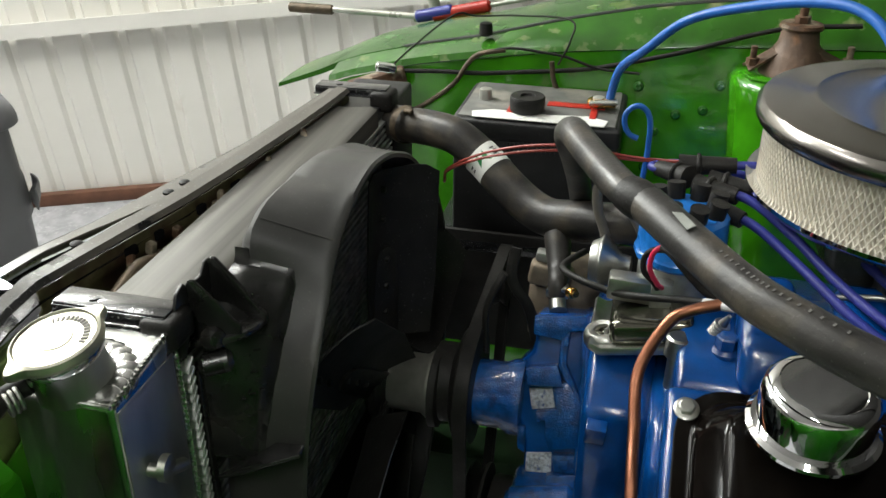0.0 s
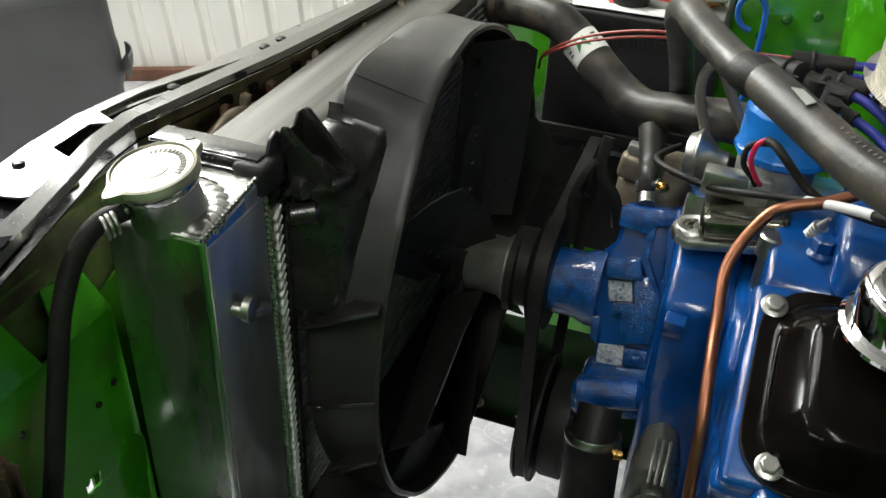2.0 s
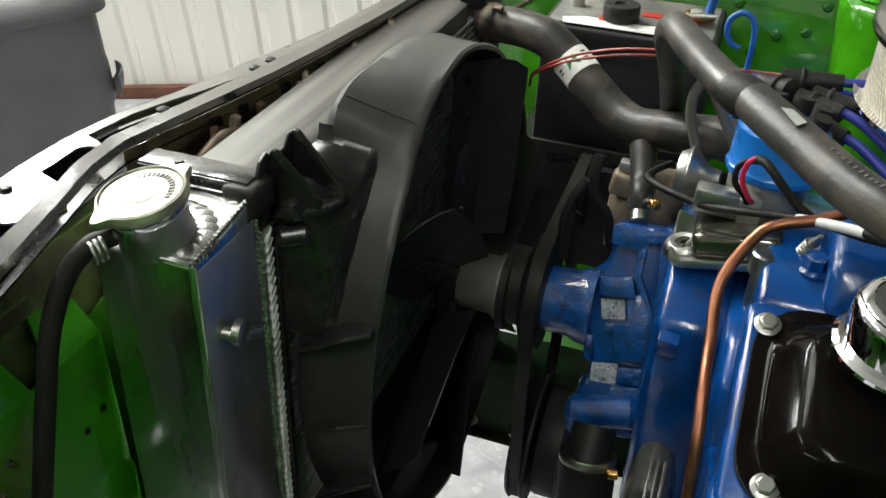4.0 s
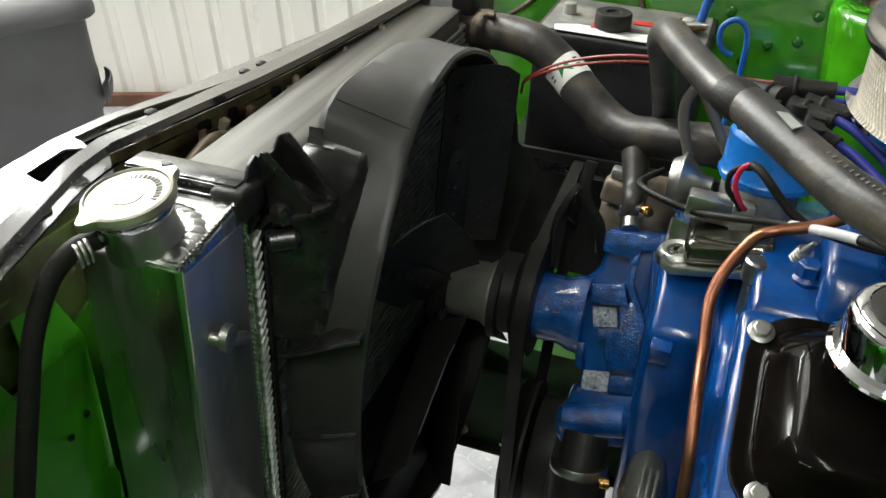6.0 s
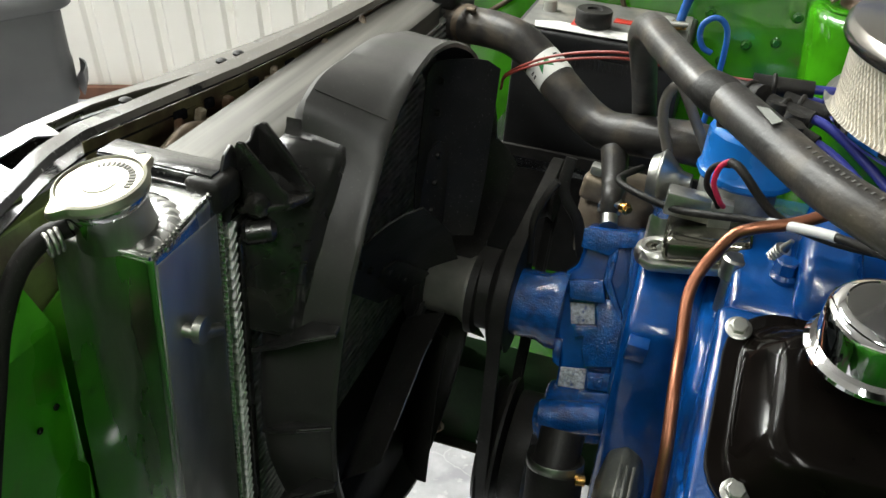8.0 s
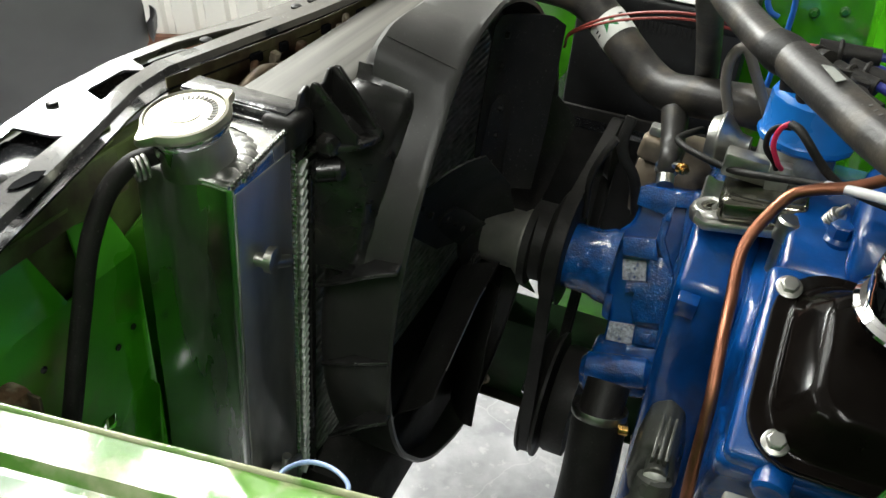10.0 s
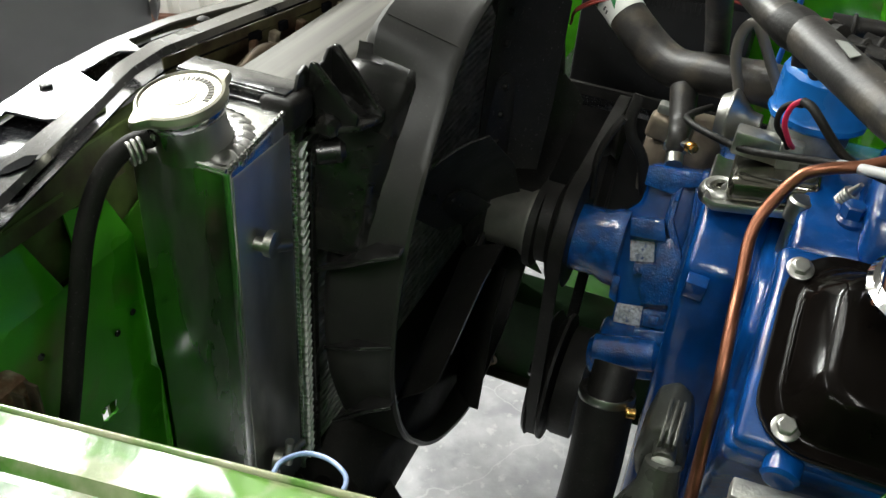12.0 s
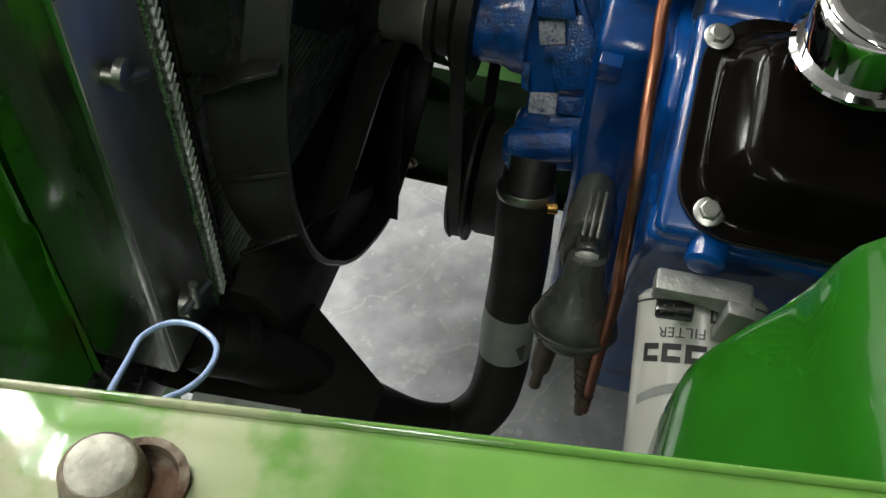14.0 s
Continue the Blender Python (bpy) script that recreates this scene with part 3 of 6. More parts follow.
bmesh.ops.bevel(bm, geom=es, offset=0.005, segments=3, profile=0.5, affect="EDGES", clamp_overlap=True)
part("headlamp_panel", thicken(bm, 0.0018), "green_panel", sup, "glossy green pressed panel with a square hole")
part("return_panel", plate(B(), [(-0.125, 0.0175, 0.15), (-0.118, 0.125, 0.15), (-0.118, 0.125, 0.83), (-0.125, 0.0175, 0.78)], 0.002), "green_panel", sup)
part("notch_face", plate(B(), [(-0.118, -0.085, 0.78), (-0.118, -0.03, 0.78), (-0.12, -0.03, 0.845), (-0.12, -0.085, 0.845)], 0.002), "green_dull", sup)
bm = B()
sheet(bm, [[(-0.116, y, 0.831), (-0.123, y, 0.85), (-0.126, y, 0.884)] for y in (-0.32, -0.2, -0.1, -0.02, 0.03)])
part("upper_facet", thicken(bm, 0.002), "green_dull", sup, "dirty olive upper facet")
part("panel_edge", sweep(B(), [(-0.1, 0.031, 0.8), (-0.1, 0.033, 0.76), (-0.1, 0.034, 0.65), (-0.1, 0.03, 0.5)], 0.0012, 8), "green_panel", sup)
for y, z in ((-0.005, 0.725), (-0.0246, 0.718), (-0.097, 0.753)):
    part("panel_plug", lathe(B(), [(0.003, 0), (0.0028, 0.001), (0.001, 0.0016)], (-0.0985, y, z), (1, 0, 0), 12), "black", sup)
part("inner_panel", box(B(), (-0.098, 0.36, 0.65), (0.004, 0.5, 0.42), (0, 0, -8)), "green_dull", sup, "dirty green panel with overspray and rust")
bm = B()
prism(bm, [(-0.1, 0.4), (0.72, 0.4), (0.72, 0.45), (-0.1, 0.45)], "x", -0.14, -0.05, 0.006)
part("lower_crossmember", bm, "black", sup)
bm = B()
prism(bm, [(-0.15, 0.5), (0.03, 0.5), (0.055, 0.47), (0.06, 0.40), (0.03, 0.33), (-0.15, 0.3)], "y", 0.1, 0.68, 0.006)
part("lower_tray", bm, "belt", sup, "black lower radiator tray")
part("stone_guard", plate(B(), [(0.057, 0.24, 0.42), (0.057, 0.166, 0.42), (0.112, 0.124, 0.42), (0.16, 0.087, 0.42), (0.16, 0.03, 0.42), (-0.05, 0.03, 0.42), (-0.05, 0.24, 0.42)], 0.004, 0.001), "belt", sup, "black sheet guard below the radiator")
for y, z, r in ((0.2, 0.862, 0.012), (0.33, 0.868, 0.014), (0.42, 0.872, 0.012), (0.5, 0.872, 0.016)):
    bm = B()
    torus(bm, (line_x(REAR, y) + 0.004, y, z), (1, 0.5, 0.2), r, 0.004, 20, 8)
    box(bm, (line_x(REAR, y) + 0.004, y + 0.03, z - 0.008), (0.012, 0.03, 0.012), (10, 20, 0), 0.003)
    part("rusty_bracket", bm, "rust", sup, "small rusty wire bracket")
part("old_pipe", sweep(B(), [(-0.1, 0.1, 0.85), (-0.096, 0.15, 0.862), (-0.094, 0.19, 0.872), (-0.09, 0.22, 0.866), (-0.084, 0.26, 0.868), (-0.074, 0.33, 0.862)], 0.0065), "brown", sup, "brown rusty pipe")

# grille bar in front of the rail
bm = B()
prism(bm, [(-0.30, 0.80), (-0.205, 0.86), (-0.19, 0.86), (-0.19, 0.85), (-0.29, 0.785)], "y", -0.3, 0.04, 0.003)
solo("grille_panel", bm, "black", "glossy black panel ahead of the rail", "car body panel", (-0.25, -0.13, 0.78))
# brown finned part on the near inner panel
sp = thing("side_panel", "dull green inner panel beside the headlamp panel", "car body panel", (-0.13, -0.1, 0.2))
part("panel", prism(B(), [(-0.3, 0.2), (0.09, 0.2), (0.09, 0.87), (-0.3, 0.87), (-0.3, 0.67), (-0.02, 0.67), (-0.02, 0.52), (-0.3, 0.52)], "x", -0.131, -0.128), "green_dull", sp)
part("flange", box(B(), (-0.124, -0.1, 0.868), (0.012, 0.38, 0.003), bev=0.001), "green_dull", sp)
rg = thing("voltage_regulator", "brown finned regulator bolted to green panel", "car part", (-0.08, -0.14, 0.72))
part("body", box(B(), (-0.088, -0.155, 0.735), (0.022, 0.06, 0.07), bev=0.006), "rust", rg)
for k in range(5):
    part("fin", box(B(), (-0.074, -0.176 + k * 0.0115, 0.74), (0.012, 0.0025, 0.055), bev=0.0008), "brown", rg)


def fender(name, label, s, y0, parts, narrow=lambda x: 1):
    """Top flange, gutter and outer skin; s is the outward direction along y."""
    f = thing(name, label, "car fender", (0.25, y0, 0.3))
    for pname, mat, prof, xs in parts:
        bm = B()
        rows = [[(x, y0 + s * (min(d, 0.06) * narrow(x) + max(0, d - 0.06) + sl * (x - 0.2)), z + zs * (x - 0.2)) for x in xs] for d, z, sl, zs in prof]
        sheet(bm, rows)
        part(pname, thicken(bm, 0.0015), mat, f)
    return f


XS = [-0.3 + 0.025 * k for k in range(65)]
nf = fender("near_fender", "green fender edge, pale with aged paint and painted-in reflection, rusty bolts", -1, -0.2646, [
    ("flange", "green_pale", [(0.0, 0.965, -0.15, 0), (0.003, 0.967, -0.15, 0), (0.045, 0.967, -0.15, 0), (0.052, 0.963, -0.15, 0), (0.06, 0.963, -0.15, 0)], XS),
    ("skin", "green", [(0.062, 0.965, -0.15, 0), (0.065, 0.971, -0.15, 0), (0.12, 0.977, -0.15, 0), (0.3, 0.955, -0.1, 0), (0.4, 0.87, -0.1, 0), (0.43, 0.6, -0.1, 0), (0.43, 0.3, -0.1, 0)], XS),
    ("apron", "green", [(0.002, 0.963, -0.15, 0), (0.004, 0.82, -0.15, 0), (0.012, 0.3, -0.13, 0)], XS),
], lambda x: 0.42 + 0.58 * smooth_step((x - 0.175) / 0.035))
part("edge_lip", sweep(B(), [(x, -0.2656 + 0.15 * (x - 0.2), 0.9668) for x in (-0.3, 0.2, 0.7, 1.3)], 0.0014, 10), "green_pale", nf)
bx, yb, zb = 0.2205, -0.287, 0.9675
bm = B()
lathe(bm, [(0.0107, 0), (0.0103, 0.003), (0.0096, 0.009), (0.0082, 0.0115), (0.0035, 0.0122)], (bx, yb, zb), (0.12, 0.0, 1), 22)
bo = part("bolt", bm, "rust", nf, "rusty bolt with flaked paint")
part("paint_cap", lathe(B(), [(0.0082, 0.011), (0.0073, 0.0122), (0.0052, 0.0129), (0.002, 0.0131)], (bx, yb, zb), (0.12, 0.0, 1), 22), "flaked", bo, "pale flaked paint on the bolt head")
bm = B()
lathe(bm, [(0.0107, 0), (0.0105, 0.0036), (0.0082, 0.004), (0.0077, 0.001)], (bx + 0.008, yb + 0.003, zb), (0.15, 0, 1), 28)
part("washer", bm, "rust", nf, "rusty washer")

# near spring tower
bm = B()
edge = [(0.62, 0.93), (0.52, 0.925), (0.436, 0.902), (0.413, 0.851), (0.386, 0.797), (0.38, 0.76), (0.381, 0.69), (0.385, 0.5), (0.39, 0.35)]
rows = []
for k, (d, sx, sz) in enumerate(((0.0, 0, 0.004), (0.012, -0.004, 0.006), (0.06, -0.006, 0.012), (0.11, -0.004, 0.02), (0.155, 0.0, 0.025))):
    rows.append([(x + sx, -0.08 - d, z + sz) for x, z in edge])
back = [[(x + 0.002, -0.078, z - 0.004) for x, z in edge], [(0.62, -0.076, min(z, 0.92) - 0.004) for x, z in edge]]
sheet(bm, [curve_points(r, 4) for r in reversed(rows)])
sheet(bm, [curve_points(r, 4) for r in back])
bmesh.ops.remove_doubles(bm, verts=bm.verts[:], dist=1e-4)
nt = thing("near_spring_tower", "glossy green spring tower beside the engine", "car body panel", (0.45, -0.15, 0.35))
part("shell", thicken(bm, 0.0015), "green_tower", nt, smooth=60)
part("seam", sweep(B(), [(0.43, -0.082, 0.897), (0.413, -0.082, 0.853), (0.388, -0.082, 0.8), (0.3815, -0.082, 0.74), (0.382, -0.082, 0.6)], 0.0022, 8), "green", nt)
part("seam", sweep(B(), [(0.44, -0.18, 0.918), (0.408, -0.19, 0.865), (0.386, -0.2, 0.815), (0.378, -0.2, 0.76)], 0.0016, 8), "green", nt)

# far fender, apron and tower
XF = [-0.335 + 0.04 * k for k in range(39)]
ff = thing("far_fender", "bright green fender with a dark gap along its flange", "car fender", (0.2, 1.05, 0.3))
GX = [-0.34, -0.262, -0.192, -0.07, 0.036, 0.173, 0.303, 0.404, 1.2]


def gap_z(x):
    return float(np.interp(x, GX, [0.758, 0.787, 0.818, 0.848, 0.868, 0.904, 0.931, 0.945, 1.02]))


def pale_z(x):
    return float(np.interp(x, GX, [0.75, 0.777, 0.806, 0.837, 0.855, 0.875, 0.888, 0.898, 0.93]))


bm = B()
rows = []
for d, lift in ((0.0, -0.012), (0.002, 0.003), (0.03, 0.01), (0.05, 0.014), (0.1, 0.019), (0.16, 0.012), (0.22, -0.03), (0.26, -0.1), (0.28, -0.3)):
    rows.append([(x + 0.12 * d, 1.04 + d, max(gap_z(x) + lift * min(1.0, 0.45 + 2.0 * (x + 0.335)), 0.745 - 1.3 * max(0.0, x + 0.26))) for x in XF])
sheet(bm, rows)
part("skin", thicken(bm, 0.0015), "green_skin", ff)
# black strip stands in for the shade inside the gap
part("gap_seal", sweep(B(), [(x, 1.036, gap_z(x) + 0.003) for x in XF if x > -0.12], 0.0035, 8, 2), "ink", ff, "black strip drawn for the dark gap below the fender edge")
XG = [x for x in XF if x > -0.22]
bm = B()
sheet(bm, [[(x, 1.034, gap_z(x) + 0.001) for x in XG], [(x, 1.01, gap_z(x) * 0.6 + pale_z(x) * 0.4) for x in XG], [(x, 0.985, pale_z(x) + 0.003) for x in XG], [(x, 0.98, pale_z(x) - 0.006) for x in XG]])
part("flange", thicken(bm, 0.0015), "flange_green", ff, "green flange with worn paint")
bm = B()
sheet(bm, [[(x, 0.982, pale_z(x) - 0.008) for x in XG], [(x, 0.976, pale_z(x) - 0.06) for x in XG], [(x, 0.96, pale_z(x) - 0.1) for x in XG], [(x, 0.955, 0.45) for x in XG], [(x, 0.93, 0.3 if x < 0.06 else 0.1) for x in XG]])
part("apron", thicken(bm, 0.0015), "green_lit", ff)
for k in range(5):
    part("apron_plug", lathe(B(), [(0.007, 0), (0.007, 0.002), (0.004, 0.005)], (0.02 + 0.075 * k, 0.957, 0.7 + 0.03 * (k % 2)), (0, -1, 0.1), 14), "green", ff)
for x, z in ((0.36, 0.79), (0.4, 0.8), (0.33, 0.76), (0.42, 0.84), (0.3, 0.83)):
    part("apron_bolt", bolt(B(), (x, 0.956, z), (0, -1, 0.1), 0.01, 0.006, 0.008), "green", ff)
bm = B()
prism(bm, [(0.43, 0.92), (0.445, 0.88), (0.48, 0.855), (0.75, 0.845), (0.78, 0.86), (0.8, 0.97), (0.43, 0.97)], "z", 0.35, 0.872, 0.016, 4)
for v in bm.verts:
    if v.co.z < 0.5:
        v.co.x += 0.05 if v.co.x < 0.5 else 0
        v.co.y -= 0.05 if v.co.y < 0.93 else 0
ft = thing("far_spring_tower", "glossy green spring tower on the far apron", "car body panel", (0.55, 0.93, 0.35))
part("shell", bm, "green_lit", ft)
part("top_plate", prism(B(), [(0.44, 0.94), (0.455, 0.885), (0.5, 0.862), (0.6, 0.862), (0.62, 0.94)], "z", 0.8725, 0.876, 0.001), "green_lit", ft)
sm = thing("strut_mount", "rusty brown strut top mount with bolts", "car part", (0.515, 0.92, 0.868))
part("bell", lathe(B(), [(0.05, 0), (0.046, 0.012), (0.037, 0.03), (0.028, 0.045), (0.0255, 0.06), (0.025, 0.066)], (0.515, 0.93, 0.874), (0, 0, 1), 32), "mount", sm)
part("top_disc", lathe(B(), [(0.015, 0), (0.029, 0.001), (0.03, 0.004), (0.028, 0.008), (0.01, 0.009)], (0.515, 0.93, 0.938), (0, 0, 1), 32), "rust", sm)
for lx, ly, lz in ((0.447, 0.915, 0.893), (0.59, 0.915, 0.9), (0.5, 0.865, 0.872)):
    bm = B()
    side = Vector((ly - 0.93, 0.515 - lx, 0)).normalized()
    a, b, c = Vector((0.515, 0.93, 0.93)), Vector((0.515 * 0.5 + lx * 0.5, 0.465 + ly * 0.5, 0.905)), Vector((lx, ly, lz - 0.01))
    sheet(bm, [[p - side * w for p, w in ((a, 0.012), (b, 0.015), (c, 0.017))], [p + Vector((0, 0, 0.005)) for p in (a, b, c)], [p + side * w for p, w in ((a, 0.012), (b, 0.015), (c, 0.017))]])
    part("leg", thicken(bm, 0.004), "mount", sm, smooth=60)
part("stem", rod(B(), (0.515, 0.93, 0.944), (0.515, 0.93, 0.985), 0.006), "rust", sm)
part("nut", lathe(B(), [(0.011, 0), (0.011, 0.009), (0.009, 0.01)], (0.515, 0.93, 0.947), (0, 0, 1), 6), "rust", sm)
for x, y, z in ((0.455, 0.91, 0.885), (0.582, 0.91, 0.892)):
    bm = B()
    rod(bm, (x, y, z), (x, y, z + 0.03), 0.0045)
    lathe(bm, [(0.009, 0), (0.009, 0.009), (0.007, 0.01)], (x, y, z + 0.004), (0, 0, 1), 6)
    part("stud", bm, "rust", sm)
bm = B()
cm = thing("engine_crossmember", "chassis crossmember below the engine, shade in its dark green", "car chassis", (0.1, 0.66, 0.18))
prism(bm, [(-0.15, 0.62), (0.33, 0.62), (0.33, 0.7), (-0.15, 0.7)], "z", 0.18, 0.34, 0.01)
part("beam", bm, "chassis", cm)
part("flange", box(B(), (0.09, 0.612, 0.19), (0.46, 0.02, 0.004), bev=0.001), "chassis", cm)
part("bolt", bolt(B(), (0.03, 0.618, 0.21), (0, -1, 0), 0.014, 0.008, 0.012), "rust", cm, "small rusty bolt")

# raised bonnet over the bay
bn = thing("bonnet", "raised green bonnet with a dark underside", "car bonnet", (1.15, YB, 1.0))
bm = B()
rows = []
for k in range(9):
    s = k / 8
    rows.append([(1.15 - 0.7 * s + 0.02 * math.sin(3.14 * s), YB + w * (0.68 - 0.03 * s), 1.02 + 1.15 * s + 0.03 * (1 - w * w)) for w in (-1, -0.9, -0.5, 0, 0.5, 0.9, 1)])
sheet(bm, rows)
part("skin", thicken(bm, 0.002), "green", bn)
bm = B()
sheet(bm, [[(1.12 - 0.69 * s, YB + w * 0.6, 1.0 + 1.13 * s) for w in (-1, -0.5, 0, 0.5, 1)] for s in (0.03, 0.35, 0.7, 0.96)])
part("liner", thicken(bm, 0.006), "belt", bn, "dark underside liner")
for dy in (-0.5, 0.0, 0.5):
    bm = B()
    sweep(bm, [(1.1 - 0.69 * s - 0.012, YB + dy * (1 - 0.3 * s), 1.0 + 1.13 * s) for s in (0.03, 0.3, 0.6, 0.95)], 0.02, 8)
    part("brace", bm, "belt", bn)

# ---- radiator ----
rad = thing("radiator", "polished aluminium crossflow radiator with welded end tanks", "radiator", (-0.04, 0.37, 0.48))


def tank(y0, y1, slope=0.0):
    bm = B()
    prism(bm, [(0.0, y0), (-0.082, y0), (-0.082, y1), (0.0, y1)], "z", 0.5, 0.88, 0.005, 3)
    for v in bm.verts:
        if v.co.z > 0.7:
            v.co.z += slope * (v.co.y - y0)
    return bm


tk = part("end_tank", tank(0.0, 0.081, 0.135), "alu", rad, "bright polished aluminium end tank")
# far tank is coloured black to stand in for the bracket hiding it
part("end_tank", tank(0.66, 0.74), "case", rad, "far end tank, black in place of the bracket over it")


def beads(p, q, step, r):
    bm = B()
    p, q = Vector(p), Vector(q)
    n = int((q - p).length / step)
    d = (q - p).normalized()
    for i in range(n):
        m = Matrix.Translation(p.lerp(q, (i + 0.5) / n)) @ d.to_track_quat("Z", "Y").to_matrix().to_4x4() @ Matrix.Diagonal((r, r, step * 0.8, 1))
        bmesh.ops.create_icosphere(bm, subdivisions=1, radius=1, matrix=m)
    return bm


part("side_sheet", box(B(), (0.0002, 0.0405, 0.69), (0.0012, 0.073, 0.366), bev=0.0004), "alu_brushed", tk, "hazy brushed aluminium side")
tagged(part("weld_bead", beads((0.0005, 0.081, 0.882), (0.0005, 0.081, 0.5), 0.0052, 0.0028), "weld", tk, "scalloped weld bead"), kind="stuff")
tagged(part("weld_bead", beads((-0.002, 0.004, 0.88), (-0.002, 0.081, 0.8905), 0.0042, 0.0026), "weld", tk), kind="stuff")
for i in range(8):
    a = -0.35 + i * 0.25
    bm = B()
    lathe(bm, [(0.0095, -0.004), (0.0092, 0.0), (0.0075, 0.0012), (0.0025, 0.0015)], (0, 0, 0), (0, 0, 1), 20)
    bmesh.ops.transform(bm, matrix=Matrix.Translation((-0.041 + 0.034 * math.cos(a), 0.022 + 0.034 * math.sin(a), 0.883 + 0.0046 * math.sin(a))) @ pose(0, 0, 0, 7.7, 0, 0) @ pose(0, 0, 0, 0, 0, math.degrees(a)) @ pose(0, 0, 0, 14, 12, 0), verts=bm.verts[:])
    part("weld_ripple", bm, "weld", tk, smooth=60)
part("weld_seam", sweep(B(), [(-0.03, 0.0005, 0.8797), (-0.002, 0.0005, 0.8797)], 0.0016, 8, 3), "alu", tk)
NA = Vector((-0.1, -0.17, 1.0)).normalized()
NECK = Matrix.Translation((-0.041, 0.021, 0.885)) @ NA.to_track_quat("Z", "Y").to_matrix().to_4x4() @ Matrix.Translation((0.041, -0.012, -0.878))


def tilt(bm):
    bmesh.ops.transform(bm, matrix=NECK, verts=bm.verts[:])
    return bm


part("filler_neck", tilt(lathe(B(), [(0.0275, -0.006), (0.0262, 0.004), (0.0258, 0.016), (0.028, 0.021), (0.028, 0.026), (0.02, 0.026)], (-0.041, 0.012, 0.878), (0, 0, 1), 40)), "alu", tk)
part("overflow_nipple", rod(B(), (-0.041, 0.021, 0.893), (-0.062, -0.01, 0.8925), 0.0035), "zinc", tk)
bm = B()
rod(bm, (-0.002, 0.026, 0.806), (0.014, 0.026, 0.806), 0.0055)
lathe(bm, [(0.0105, 0), (0.0105, 0.006), (0.008, 0.007)], (0.008, 0.03, 0.806), (1, 0.1, 0), 24)
rod(bm, (0.010, 0.03, 0.803), (0.012, 0.052, 0.792), 0.005, n=18, bev=0.001)
part("bracket_stud", bm, "zinc", tk, "bright stud and nut")
bm = B()
lathe(bm, [(0.011, 0), (0.011, 0.008), (0.008, 0.009)], (0.006, 0.026, 0.572), (1, 0.2, 0), 24)
rod(bm, (0.016, 0.01, 0.582), (0.02, 0.05, 0.578), 0.0032)
rod(bm, (0.018, 0.028, 0.572), (0.02, 0.028, 0.6), 0.004)
part("drain_tap", bm, "zinc", tk, "zinc drain tap")
part("core", box(B(), (-0.036, 0.37, 0.69), (0.05, 0.58, 0.38)), "fins", rad, "black radiator core")
bm = B()
z = 0.505
while z < 0.85:
    prism_pts = [(-0.0105, 0.0905, z), (0.003, 0.0905, z), (0.003, 0.0995, z + 0.0085), (-0.0105, 0.0995, z + 0.0085)]
    lo = [bm.verts.new(p) for p in prism_pts]
    hi = [bm.verts.new((p[0], p[1], p[2] + 0.0019)) for p in prism_pts]
    bm.faces.new(lo), bm.faces.new(hi)
    for i in range(4):
        bm.faces.new((lo[i], lo[(i + 1) % 4], hi[(i + 1) % 4], hi[i]))
    z += 0.0092
tagged(part("side_fin", bm, "fin_edge", rad, "bare metal fin edges", smooth=0), kind="stuff")
bm = B()
z = 0.5
while z < 0.865:
    box(bm, (-0.0075, 0.37, z), (0.009, 0.56, 0.0038))
    z += 0.0088
tagged(part("core_tube", bm, "tube_edge", rad, "horizontal core tubes", smooth=0), kind="stuff")
bm = B()
prof = [(-0.082, 0.868), (-0.077, 0.884), (-0.06, 0.887), (-0.046, 0.8855), (-0.014, 0.8885), (-0.006, 0.885), (-0.005, 0.862)]
prism(bm, prof + [(x, z - 0.003) for x, z in reversed(prof[1:-1])], "y", 0.1, 0.6, 0.0006)
part("top_channel", bm, "alu_dull", rad, "satin grey metal top channel")

bm = B()
n, row0, row1, row2, row3 = 96, [], [], [], []
for i in range(n):
    a = 2 * math.pi * i / n
    ear = max(math.exp(-((((a - e + math.pi) % (2 * math.pi)) - math.pi) / 0.2) ** 2) for e in (1.72, 1.72 + math.pi))
    R = 0.032 + 0.0085 * ear
    e = Vector((math.cos(a), math.sin(a), 0))
    o = Vector((-0.041, 0.012, 0))
    row0.append(o + e * (R - 0.001) + Vector((0, 0, 0.906)))
    row1.append(o + e * R + Vector((0, 0, 0.909)))
    row2.append(o + e * (R - 0.0015) + Vector((0, 0, 0.913 - 0.001 * ear)))
    row3.append(o + e * 0.0285 + Vector((0, 0, 0.914)))
rings = [row0, row1, row2, row3] + [[Vector((-0.041 + r * math.cos(2 * math.pi * i / n), 0.012 + r * math.sin(2 * math.pi * i / n), z)) for i in range(n)] for r, z in ((0.0275, 0.9122), (0.026, 0.9118), (0.012, 0.9122), (0.0115, 0.913), (0.004, 0.9132))]
vr = [[bm.verts.new(p) for p in r] for r in rings]
for a, b in zip(vr, vr[1:]):
    for i in range(n):
        bm.faces.new((a[i], a[(i + 1) % n], b[(i + 1) % n], b[i]))
bm.faces.new(vr[0]), bm.faces.new(vr[-1])
cap = part("radiator_cap", tilt(bm), "cap_metal", rad, "pale metal cap with two ears")
part("skirt", tilt(lathe(B(), [(0.0282, 0), (0.0302, 0.004), (0.0302, 0.0075)], (-0.041, 0.012, 0.899), (0, 0, 1), 48)), "chrome", cap)
bm = B()
for i in range(15):
    a = 0.5 + i * 0.16
    box(bm, (-0.041 + 0.021 * math.cos(a), 0.012 + 0.021 * math.sin(a), 0.9123), (0.0045, 0.0018, 0.0006), (0, 0, math.degrees(a)))
